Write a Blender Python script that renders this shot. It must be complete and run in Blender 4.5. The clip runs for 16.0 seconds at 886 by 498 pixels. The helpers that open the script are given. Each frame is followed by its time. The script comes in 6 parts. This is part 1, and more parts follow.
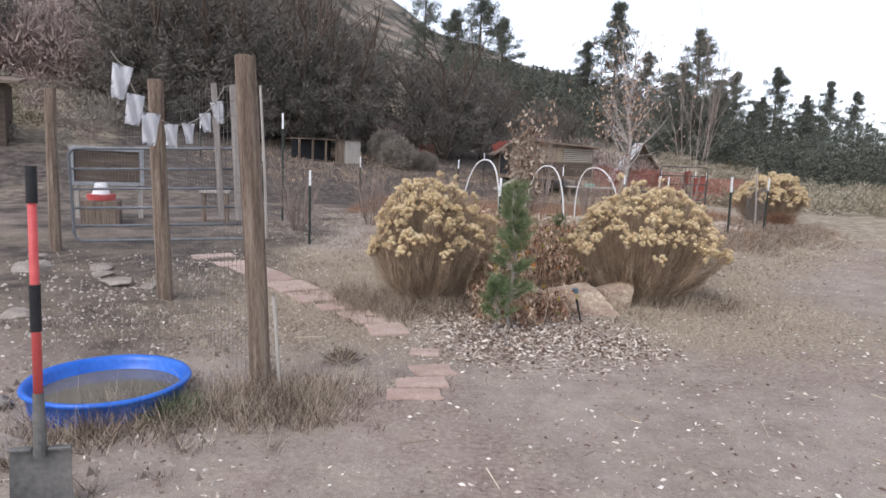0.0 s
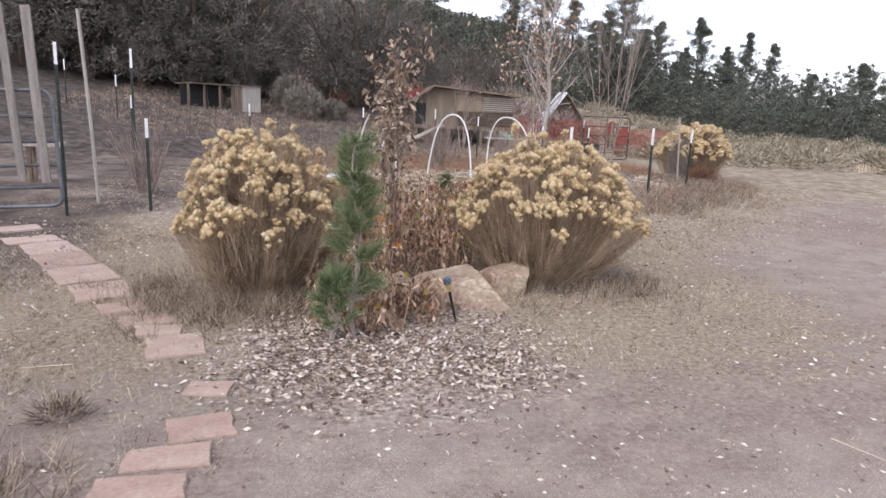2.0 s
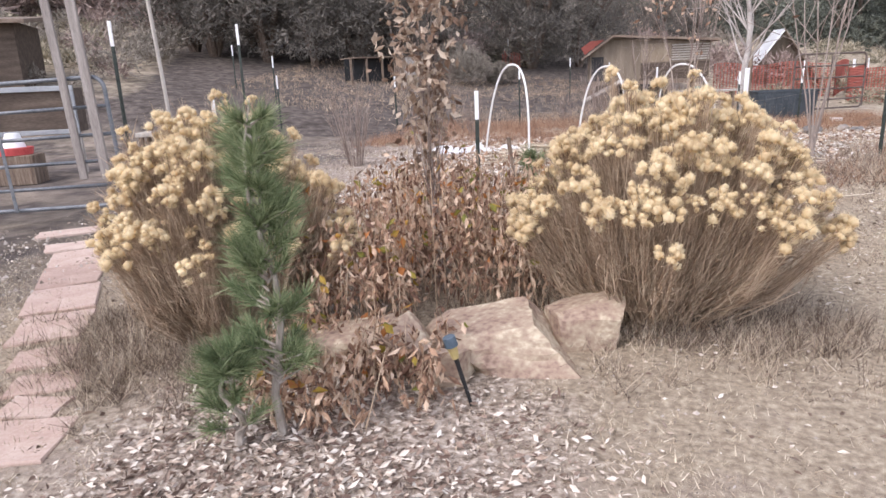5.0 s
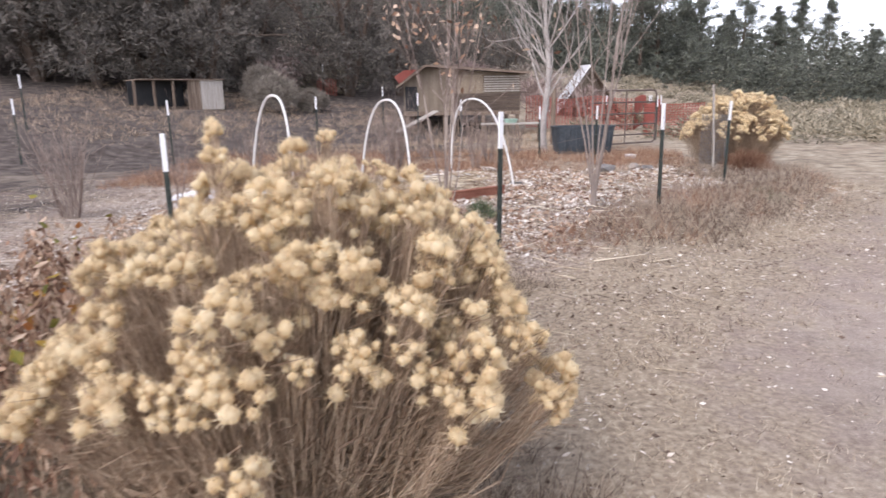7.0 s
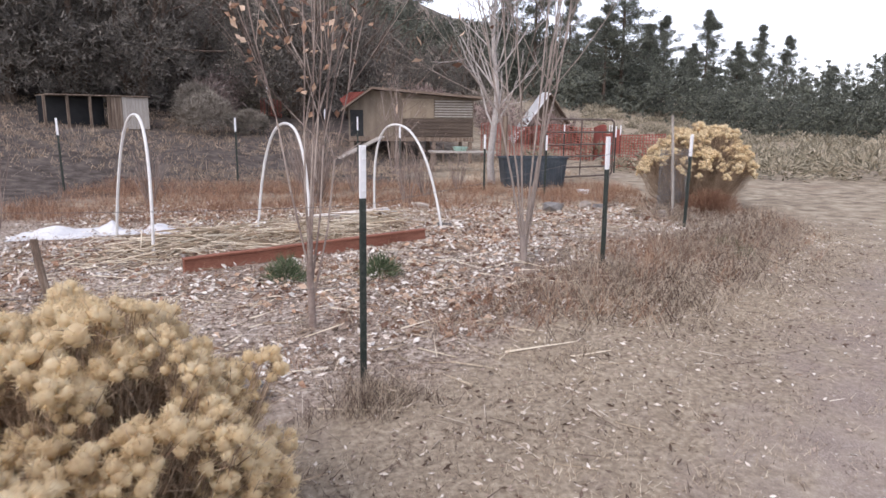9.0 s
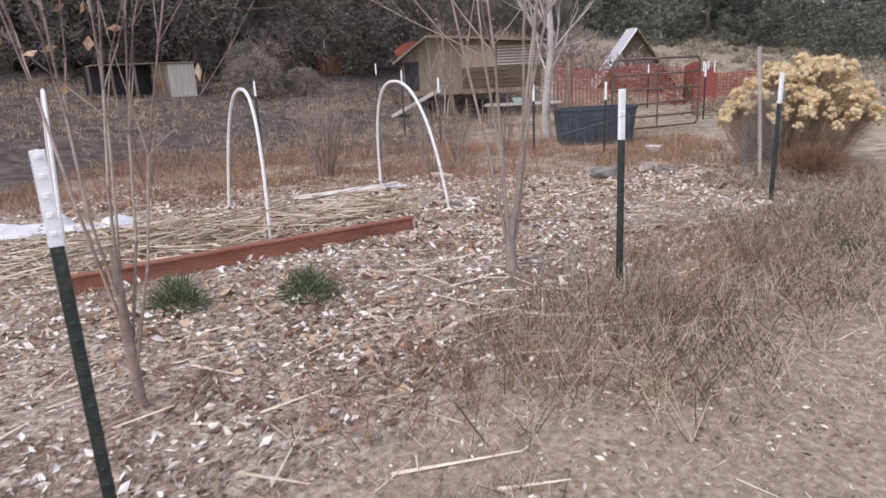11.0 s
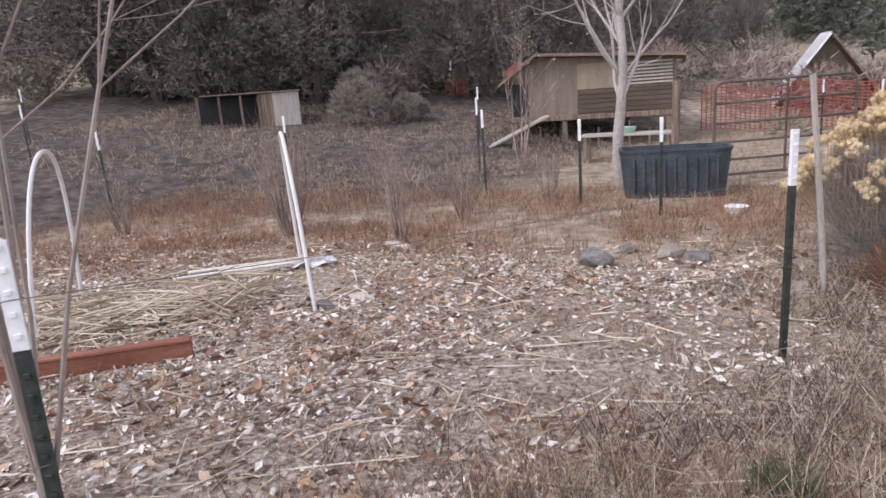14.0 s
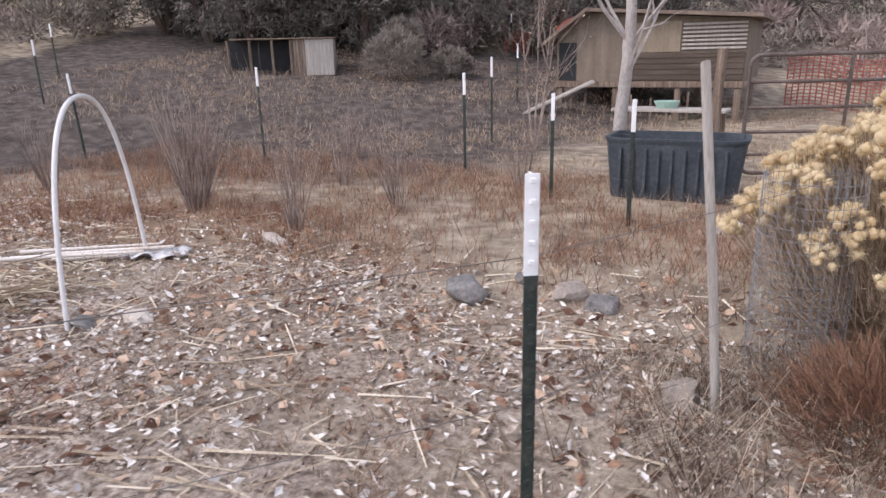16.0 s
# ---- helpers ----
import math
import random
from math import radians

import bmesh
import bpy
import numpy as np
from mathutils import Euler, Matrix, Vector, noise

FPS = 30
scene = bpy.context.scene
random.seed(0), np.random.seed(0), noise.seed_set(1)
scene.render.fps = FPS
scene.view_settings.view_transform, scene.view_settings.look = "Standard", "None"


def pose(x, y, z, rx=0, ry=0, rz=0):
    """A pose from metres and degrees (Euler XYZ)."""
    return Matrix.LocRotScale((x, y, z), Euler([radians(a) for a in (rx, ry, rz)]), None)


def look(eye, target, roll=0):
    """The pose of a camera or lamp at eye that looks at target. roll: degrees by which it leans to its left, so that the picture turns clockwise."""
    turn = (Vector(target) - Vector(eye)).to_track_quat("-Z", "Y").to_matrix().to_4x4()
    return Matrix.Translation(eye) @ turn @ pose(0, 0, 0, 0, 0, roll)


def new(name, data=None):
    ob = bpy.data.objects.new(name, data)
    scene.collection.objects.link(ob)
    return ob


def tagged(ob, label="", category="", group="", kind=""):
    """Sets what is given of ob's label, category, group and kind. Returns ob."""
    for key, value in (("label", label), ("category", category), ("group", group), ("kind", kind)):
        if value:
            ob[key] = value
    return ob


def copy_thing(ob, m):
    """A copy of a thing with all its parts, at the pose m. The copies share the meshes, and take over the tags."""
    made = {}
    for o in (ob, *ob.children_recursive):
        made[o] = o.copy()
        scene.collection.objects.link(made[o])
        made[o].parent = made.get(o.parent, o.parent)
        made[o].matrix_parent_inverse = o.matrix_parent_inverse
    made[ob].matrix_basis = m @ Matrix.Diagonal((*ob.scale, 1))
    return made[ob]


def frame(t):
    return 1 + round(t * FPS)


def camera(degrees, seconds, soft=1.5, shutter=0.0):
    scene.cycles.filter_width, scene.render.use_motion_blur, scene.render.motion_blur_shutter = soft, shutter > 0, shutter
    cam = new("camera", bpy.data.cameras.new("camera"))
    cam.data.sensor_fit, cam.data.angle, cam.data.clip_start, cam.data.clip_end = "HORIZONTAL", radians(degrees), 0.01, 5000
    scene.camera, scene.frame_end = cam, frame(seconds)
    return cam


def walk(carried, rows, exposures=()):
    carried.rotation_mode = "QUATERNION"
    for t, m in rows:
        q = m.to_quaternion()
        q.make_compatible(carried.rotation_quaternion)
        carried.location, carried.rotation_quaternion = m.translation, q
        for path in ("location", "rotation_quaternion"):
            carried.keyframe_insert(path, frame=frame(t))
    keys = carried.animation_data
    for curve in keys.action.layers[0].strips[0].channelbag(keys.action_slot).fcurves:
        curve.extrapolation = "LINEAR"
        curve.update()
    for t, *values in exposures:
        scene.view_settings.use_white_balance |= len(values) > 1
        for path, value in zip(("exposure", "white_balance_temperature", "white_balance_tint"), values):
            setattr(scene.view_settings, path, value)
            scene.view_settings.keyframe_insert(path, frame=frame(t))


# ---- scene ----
cam = camera(68.2, 16.0, shutter=0.2)
PATH = [
    (0, (0.188, 0.475, 1.492), (0.150, 2.456, 1.221), 2.2),
    (0.5, (0.335, 0.906, 1.488), (0.246, 2.869, 1.118), 2.4),
    (1, (0.548, 1.327, 1.491), (0.485, 3.308, 1.221), 2.3),
    (1.5, (0.778, 1.695, 1.471), (0.857, 3.668, 1.150), 1.8),
    (2, (0.893, 2.094, 1.481), (1.067, 4.044, 1.072), 2.5),
    (2.5, (1.099, 2.511, 1.478), (1.124, 4.471, 1.083), 0.9),
    (3, (1.261, 2.876, 1.453), (1.178, 4.833, 1.046), -0.2),
    (3.2, (1.298, 3.032, 1.465), (1.199, 4.985, 1.047), 1.3),
    (5.3, (2.006, 4.244, 1.398), (1.541, 6.121, 0.884), -2.7),
    (5.5, (2.079, 4.388, 1.404), (1.604, 6.274, 0.938), -2.4),
    (6, (2.284, 4.793, 1.398), (1.832, 6.695, 0.974), -2.5),
    (6.5, (2.443, 5.237, 1.399), (2.097, 7.155, 0.952), -1.8),
    (7, (2.743, 5.633, 1.478), (2.772, 7.581, 1.023), -0.9),
    (7.5, (2.977, 5.999, 1.471), (3.144, 7.944, 1.034), -1.0),
    (8, (3.123, 6.365, 1.452), (3.422, 8.258, 0.879), 1.3),
    (8.5, (3.277, 6.799, 1.446), (3.464, 8.700, 0.853), 1.2),
    (9, (3.456, 7.184, 1.484), (3.584, 9.143, 1.100), 0.5),
    (9.5, (3.587, 7.610, 1.488), (3.656, 9.565, 1.074), 1.8),
    (9.7, (3.668, 7.754, 1.488), (3.828, 9.688, 1.006), 2.4),
    (11.8, (5.051, 9.638, 1.521), (4.673, 11.532, 1.004), -4.3),
    (12, (5.175, 9.818, 1.519), (4.780, 11.712, 1.011), -3.7),
    (12.5, (5.580, 10.241, 1.534), (5.087, 12.114, 1.036), -3.2),
    (13, (6.034, 10.728, 1.566), (5.453, 12.589, 1.117), -3.4),
    (13.5, (6.377, 11.196, 1.604), (5.809, 13.054, 1.130), -2.8),
    (14, (6.702, 11.590, 1.617), (5.935, 13.381, 1.167), -4.2),
    (14.5, (6.983, 12.089, 1.607), (6.095, 13.792, 1.049), -4.6),
    (15, (7.288, 12.627, 1.625), (6.393, 14.325, 1.062), -4.1),
    (15.5, (7.513, 13.142, 1.630), (6.555, 14.807, 1.075), -2.5),
    (16, (7.714, 13.652, 1.642), (6.694, 15.275, 1.069), -1.4),
]
walk(cam, [(t, look(eye, aim, roll)) for t, eye, aim, roll in PATH],
     [(0, 1.0, 6350, 13), (1.5, 1.1, 6400, 15), (3, 1.15, 6450, 17), (5.5, 1.58, 6450, 17), (6.2, 1.58, 6450, 17), (7.5, 1.2, 6500, 19), (8.6, 1.09, 6480, 18), (9.5, 1.09, 6450, 18), (12.5, 1.08, 6450, 18), (16, 1.15, 6450, 19)])

# ---- world, sun, exposure ----
SUN_ELEV, SUN_AZ = 50.0, 215.0      # degrees; azimuth clockwise from +y
world = bpy.data.worlds.new("overcast_sky")
scene.world = world
world.use_nodes = True
wn = world.node_tree
wn.nodes.clear()
sky = wn.nodes.new("ShaderNodeTexSky")
sky.sky_type, sky.sun_disc = "NISHITA", False
sky.sun_elevation, sky.sun_rotation = radians(SUN_ELEV), radians(SUN_AZ)
sky.air_density, sky.dust_density, sky.ozone_density, sky.altitude = 1.0, 6.0, 1.0, 2100
grey = wn.nodes.new("ShaderNodeHueSaturation")
grey.inputs["Saturation"].default_value = 0.42
back = wn.nodes.new("ShaderNodeBackground")
back.inputs["Strength"].default_value = 0.15
wout = wn.nodes.new("ShaderNodeOutputWorld")
wn.links.new(sky.outputs[0], grey.inputs["Color"])
wn.links.new(grey.outputs[0], back.inputs["Color"])
wn.links.new(back.outputs[0], wout.inputs["Surface"])

sun = new("sun", bpy.data.lights.new("sun", "SUN"))
sun.data.energy, sun.data.angle, sun.data.color = 0.55, radians(25), (1.0, 0.97, 0.93)
sa, se = radians(SUN_AZ), radians(SUN_ELEV)
sun.matrix_world = look((30 * math.sin(sa) * math.cos(se), 30 * math.cos(sa) * math.cos(se), 30 * math.sin(se)), (0, 0, 0))


# ---- materials ----
def material(name, cols, scale=6.0, fine=60.0, rough=0.85, metal=0.0, bump=0.3, dist=0.01, island=0.0, obj=0.0, coords="Object", stretch=(1, 1, 1), spread=(0.3, 0.7), spec=0.3, through_light=0.0):
    """A procedural surface: a ramp of colours over coarse and fine noise, with relief, and shifts from piece to piece."""
    m = bpy.data.materials.new(name)
    m.use_nodes = True
    nt = m.node_tree
    N, L = nt.nodes, nt.links
    b = N["Principled BSDF"]
    tc = N.new("ShaderNodeTexCoord")
    mp = N.new("ShaderNodeMapping")
    mp.inputs["Scale"].default_value = stretch
    L.new(tc.outputs[coords], mp.inputs["Vector"])
    n1, n2 = N.new("ShaderNodeTexNoise"), N.new("ShaderNodeTexNoise")
    n1.inputs["Scale"].default_value, n1.inputs["Detail"].default_value = scale, 6
    n2.inputs["Scale"].default_value, n2.inputs["Detail"].default_value = fine, 4
    L.new(mp.outputs[0], n1.inputs["Vector"])
    L.new(mp.outputs[0], n2.inputs["Vector"])
    mix = N.new("ShaderNodeMath")
    mix.operation = "MULTIPLY_ADD"
    mix.inputs[1].default_value = 0.45
    half = N.new("ShaderNodeMath")
    half.operation = "MULTIPLY"
    half.inputs[1].default_value = 0.55
    L.new(n2.outputs["Fac"], mix.inputs[0])
    L.new(n1.outputs["Fac"], half.inputs[0])
    L.new(half.outputs[0], mix.inputs[2])
    fac = mix.outputs[0]
    if island or obj:
        src = N.new("ShaderNodeNewGeometry") if island else N.new("ShaderNodeObjectInfo")
        rnd = src.outputs["Random Per Island"] if island else src.outputs["Random"]
        sh = N.new("ShaderNodeMath")
        sh.operation = "MULTIPLY_ADD"
        sh.inputs[1].default_value = island or obj
        off = N.new("ShaderNodeMath")
        off.operation = "SUBTRACT"
        off.inputs[1].default_value = (island or obj) / 2
        L.new(fac, off.inputs[0])
        L.new(rnd, sh.inputs[0])
        L.new(off.outputs[0], sh.inputs[2])
        fac = sh.outputs[0]
    ramp = N.new("ShaderNodeValToRGB")
    els = ramp.color_ramp.elements
    while len(els) < len(cols):
        els.new(0.5)
    for i, c in enumerate(cols):
        els[i].position = spread[0] + (spread[1] - spread[0]) * i / max(1, len(cols) - 1)
        els[i].color = (*c, 1)
    L.new(fac, ramp.inputs["Fac"])
    L.new(ramp.outputs["Color"], b.inputs["Base Color"])
    b.inputs["Roughness"].default_value = rough
    b.inputs["Metallic"].default_value = metal
    b.inputs["Specular IOR Level"].default_value = spec
    if bump:
        bp = N.new("ShaderNodeBump")
        bp.inputs["Strength"].default_value, bp.inputs["Distance"].default_value = bump, dist
        L.new(mix.outputs[0], bp.inputs["Height"])
        L.new(bp.outputs[0], b.inputs["Normal"])
    if through_light:
        tr = N.new("ShaderNodeBsdfTranslucent")
        ms = N.new("ShaderNodeMixShader")
        ms.inputs[0].default_value = through_light
        L.new(ramp.outputs["Color"], tr.inputs["Color"])
        L.new(b.outputs[0], ms.inputs[1])
        L.new(tr.outputs[0], ms.inputs[2])
        L.new(ms.outputs[0], N["Material Output"].inputs["Surface"])
    return m


def ground_material():
    """Pale compacted dirt; browner litter, red dead grass and hillside scrub come in by the sheet's zones."""
    m = bpy.data.materials.new("ground_dirt")
    m.use_nodes = True
    N, L = m.node_tree.nodes, m.node_tree.links
    b = N["Principled BSDF"]
    tc = N.new("ShaderNodeTexCoord")

    def noise_node(scale, detail=8, rough=0.6):
        n = N.new("ShaderNodeTexNoise")
        n.inputs["Scale"].default_value, n.inputs["Detail"].default_value, n.inputs["Roughness"].default_value = scale, detail, rough
        L.new(tc.outputs["Object"], n.inputs["Vector"])
        return n.outputs["Fac"]

    def ramp_node(fac, stops):
        r = N.new("ShaderNodeValToRGB")
        e = r.color_ramp.elements
        while len(e) < len(stops):
            e.new(0.5)
        for i, (p, c) in enumerate(stops):
            e[i].position, e[i].color = p, (*c, 1)
        L.new(fac, r.inputs["Fac"])
        return r.outputs["Color"]

    def mixed(fac, a, c):
        x = N.new("ShaderNodeMix")
        x.data_type = "RGBA"
        L.new(fac, x.inputs["Factor"])
        L.new(a, x.inputs["A"])
        L.new(c, x.inputs["B"])
        return x.outputs["Result"]

    def zone(name, n, lo, hi):
        a = N.new("ShaderNodeAttribute")
        a.attribute_name = name
        s = N.new("ShaderNodeMath")
        s.operation = "ADD"
        L.new(a.outputs["Fac"], s.inputs[0])
        L.new(n, s.inputs[1])
        mr = N.new("ShaderNodeMapRange")
        mr.inputs["From Min"].default_value, mr.inputs["From Max"].default_value = lo, hi
        L.new(s.outputs[0], mr.inputs["Value"])
        return mr.outputs["Result"]

    big, mid, fine, grit = noise_node(0.7), noise_node(4.0), noise_node(28.0), noise_node(140.0, 3)
    dirt = ramp_node(mid, [(0.3, (0.24, 0.19, 0.158)), (0.5, (0.36, 0.295, 0.25)), (0.68, (0.47, 0.40, 0.345))])
    speck = ramp_node(grit, [(0.36, (0.16, 0.12, 0.10)), (0.5, (0.38, 0.31, 0.26)), (0.64, (0.70, 0.63, 0.55))])
    f = N.new("ShaderNodeMath")
    f.operation, f.inputs[1].default_value = "MULTIPLY", 0.8
    L.new(fine, f.inputs[0])
    col = mixed(f.outputs[0], dirt, speck)
    litter = ramp_node(fine, [(0.36, (0.15, 0.115, 0.09)), (0.5, (0.38, 0.31, 0.255)), (0.64, (0.64, 0.56, 0.48))])
    blotch = N.new("ShaderNodeMapRange")
    blotch.inputs["From Min"].default_value, blotch.inputs["From Max"].default_value, blotch.inputs["To Max"].default_value = 0.46, 0.66, 0.75
    L.new(noise_node(1.5, 9, 0.7), blotch.inputs["Value"])
    dull = ramp_node(fine, [(0.32, (0.155, 0.125, 0.10)), (0.5, (0.25, 0.205, 0.165)), (0.68, (0.36, 0.30, 0.24))])
    col = mixed(blotch.outputs["Result"], col, dull)
    warm = N.new("ShaderNodeMapRange")
    warm.inputs["From Min"].default_value, warm.inputs["From Max"].default_value, warm.inputs["To Max"].default_value = 0.44, 0.62, 0.7
    L.new(noise_node(0.42, 7, 0.65), warm.inputs["Value"])
    brown = ramp_node(fine, [(0.32, (0.17, 0.12, 0.10)), (0.5, (0.29, 0.215, 0.18)), (0.68, (0.42, 0.33, 0.285))])
    col = mixed(warm.outputs["Result"], col, brown)
    stub = ramp_node(fine, [(0.3, (0.20, 0.157, 0.115)), (0.5, (0.335, 0.272, 0.20)), (0.7, (0.50, 0.42, 0.315))])
    col = mixed(zone("stubble", mid, 0.72, 1.12), col, stub)
    col = mixed(zone("litter", mid, 0.75, 1.15), col, litter)
    mat_patch = N.new("ShaderNodeMath")
    mat_patch.operation = "MULTIPLY"
    rot = N.new("ShaderNodeMapRange")
    rot.inputs["From Min"].default_value, rot.inputs["From Max"].default_value, rot.inputs["To Max"].default_value = 0.48, 0.60, 0.5
    L.new(noise_node(1.15, 8, 0.7), rot.inputs["Value"])
    L.new(rot.outputs["Result"], mat_patch.inputs[0])
    L.new(zone("litter", mid, 0.75, 1.15), mat_patch.inputs[1])
    humus = ramp_node(fine, [(0.34, (0.085, 0.058, 0.045)), (0.5, (0.20, 0.14, 0.105)), (0.66, (0.36, 0.27, 0.205))])
    col = mixed(mat_patch.outputs[0], col, humus)
    red = ramp_node(fine, [(0.3, (0.13, 0.075, 0.05)), (0.55, (0.27, 0.16, 0.105)), (0.75, (0.40, 0.28, 0.19))])
    col = mixed(zone("redgrass", mid, 0.7, 1.1), col, red)
    field = ramp_node(mid, [(0.36, (0.20, 0.16, 0.12)), (0.5, (0.34, 0.28, 0.205)), (0.64, (0.48, 0.41, 0.31))])
    col = mixed(zone("field", big, 0.7, 1.1), col, field)
    dark_field = ramp_node(mid, [(0.36, (0.06, 0.048, 0.042)), (0.5, (0.105, 0.087, 0.076)), (0.64, (0.17, 0.14, 0.12))])
    col = mixed(zone("pasture", big, 0.7, 1.1), col, dark_field)
    far = noise_node(0.13)
    scrub = ramp_node(far, [(0.40, (0.055, 0.055, 0.045)), (0.5, (0.16, 0.135, 0.11)), (0.60, (0.31, 0.255, 0.20))])
    col = mixed(zone("hill", big, 0.7, 1.1), col, scrub)
    L.new(col, b.inputs["Base Color"])
    b.inputs["Roughness"].default_value, b.inputs["Specular IOR Level"].default_value = 0.95, 0.15
    add = N.new("ShaderNodeMath")
    add.operation = "ADD"
    L.new(fine, add.inputs[0])
    L.new(grit, add.inputs[1])
    bp = N.new("ShaderNodeBump")
    bp.inputs["Strength"].default_value, bp.inputs["Distance"].default_value = 0.5, 0.02
    L.new(add.outputs[0], bp.inputs["Height"])
    L.new(bp.outputs[0], b.inputs["Normal"])
    return m


M_GROUND = ground_material()
M_FLOWER = material("dry_flower_fluff", [(0.67, 0.515, 0.31), (0.85, 0.715, 0.47), (0.94, 0.85, 0.64)], 5, 60, bump=0, island=0.14, through_light=0.5)
M_STEM = material("dry_stems", [(0.27, 0.19, 0.13), (0.47, 0.35, 0.245), (0.63, 0.50, 0.365)], 7, 60, bump=0, island=0.5, through_light=0.2)
M_DRYLEAF = material("dry_tan_leaves", [(0.17, 0.105, 0.07), (0.34, 0.245, 0.175), (0.54, 0.44, 0.34)], 5, 50, bump=0, island=0.6, through_light=0.15)
M_DEADLEAF = material("dead_leaves", [(0.17, 0.095, 0.065), (0.37, 0.225, 0.15), (0.50, 0.33, 0.22), (0.66, 0.50, 0.37)], 5, 50, bump=0, island=0.6, through_light=0.15)
M_YELLOWLEAF = material("yellow_leaves", [(0.20, 0.20, 0.05), (0.42, 0.30, 0.06), (0.45, 0.18, 0.06)], 5, 50, bump=0, island=0.7, through_light=0.2)
M_LITTER = material("leaf_litter", [(0.16, 0.11, 0.085), (0.42, 0.33, 0.265), (0.66, 0.57, 0.48), (0.82, 0.76, 0.68)], 3, 40, bump=0, island=0.6)
M_BLEACHED = material("bleached_leaves", [(0.30, 0.225, 0.17), (0.62, 0.53, 0.45), (0.78, 0.72, 0.65), (0.86, 0.82, 0.76)], 3, 40, bump=0, island=0.7)
M_MULCH = material("leaf_mulch", [(0.15, 0.10, 0.078), (0.34, 0.25, 0.195), (0.54, 0.44, 0.355), (0.74, 0.66, 0.57)], 3, 40, bump=0, island=0.75)
M_STRAW = material("straw", [(0.28, 0.21, 0.145), (0.54, 0.445, 0.325), (0.76, 0.67, 0.53)], 6, 60, bump=0, island=0.5)
M_DRYGRASS = material("dry_grass", [(0.11, 0.077, 0.06), (0.29, 0.22, 0.167), (0.60, 0.50, 0.385)], 3, 40, bump=0, island=0.8, through_light=0.15)
M_REDGRASS = material("red_dead_grass", [(0.14, 0.068, 0.046), (0.34, 0.185, 0.12), (0.54, 0.37, 0.245)], 3, 40, bump=0, island=0.5, through_light=0.15)
M_PINE = material("pine_needles", [(0.06, 0.068, 0.056), (0.11, 0.12, 0.095), (0.185, 0.19, 0.15)], 0.7, 9, bump=0, island=0.45)
M_YOUNGPINE = material("young_pine_needles", [(0.11, 0.15, 0.07), (0.20, 0.25, 0.125), (0.34, 0.38, 0.21)], 3, 30, bump=0, island=0.45, through_light=0.2)
M_JUNIPER = material("juniper_foliage", [(0.075, 0.068, 0.06), (0.145, 0.13, 0.112), (0.23, 0.20, 0.17)], 0.5, 4, bump=0, island=0.25)
M_SAGE = material("sagebrush", [(0.17, 0.155, 0.11), (0.30, 0.265, 0.19), (0.45, 0.39, 0.29)], 0.5, 9, bump=0, island=0.5)
M_GREEN = material("green_tuft", [(0.06, 0.085, 0.045), (0.12, 0.155, 0.08), (0.22, 0.26, 0.15)], 6, 40, bump=0, island=0.5, through_light=0.2)
M_BARK = material("grey_bark", [(0.20, 0.16, 0.13), (0.36, 0.31, 0.265), (0.52, 0.47, 0.41)], 6, 50, bump=0.4, dist=0.006, stretch=(1, 1, 0.3))
M_PALEBARK = material("pale_bark", [(0.27, 0.235, 0.21), (0.40, 0.36, 0.33), (0.54, 0.50, 0.46)], 5, 40, bump=0.3, dist=0.005, stretch=(1, 1, 0.5))
M_TWIG = material("bare_twigs", [(0.13, 0.095, 0.08), (0.25, 0.19, 0.16), (0.40, 0.33, 0.28)], 4, 30, bump=0, island=0.4)
M_TRUNK = material("dark_trunk", [(0.05, 0.035, 0.028), (0.11, 0.08, 0.06), (0.20, 0.15, 0.12)], 3, 20, bump=0.5, dist=0.02, stretch=(1, 1, 0.25))
M_ROWSTONE = material("dull_row_stone", [(0.20, 0.168, 0.14), (0.32, 0.275, 0.235), (0.44, 0.39, 0.335)], 5, 40, bump=0.6, dist=0.01)
M_WOOD = material("weathered_wood", [(0.085, 0.06, 0.045), (0.19, 0.138, 0.102), (0.33, 0.265, 0.205)], 5, 55, bump=0.9, dist=0.006, stretch=(5, 5, 0.3), spread=(0.36, 0.64))
M_GREYWOOD = material("grey_wood", [(0.27, 0.235, 0.205), (0.42, 0.38, 0.335), (0.57, 0.53, 0.48)], 5, 55, bump=0.4, dist=0.004, stretch=(4, 4, 0.35))
M_BOARD = material("weathered_grey_board", [(0.15, 0.13, 0.118), (0.25, 0.22, 0.20), (0.37, 0.335, 0.305)], 5, 55, bump=0.5, dist=0.004, stretch=(4, 4, 0.35))
M_REDWOOD = material("red_stained_plank", [(0.17, 0.065, 0.042), (0.28, 0.115, 0.075), (0.37, 0.18, 0.125)], 4, 45, bump=0.35, dist=0.004, stretch=(0.6, 4, 4))
M_PLY = material("tan_plywood", [(0.13, 0.10, 0.075), (0.20, 0.16, 0.12), (0.27, 0.22, 0.17)], 2, 25, bump=0.2, stretch=(3, 3, 0.5))
M_TANPLY = material("pale_plywood", [(0.20, 0.155, 0.11), (0.29, 0.23, 0.165), (0.37, 0.30, 0.22)], 2, 25, bump=0.2, stretch=(3, 3, 0.5))
M_REDSHEET = material("faded_red_metal", [(0.32, 0.09, 0.07), (0.45, 0.14, 0.11)], 2, 20, rough=0.5, bump=0.1)
M_LIMB = material("grey_brown_limbs", [(0.17, 0.135, 0.115), (0.30, 0.245, 0.21), (0.42, 0.36, 0.31)], 4, 40, bump=0.3, dist=0.004, stretch=(1, 1, 0.3))
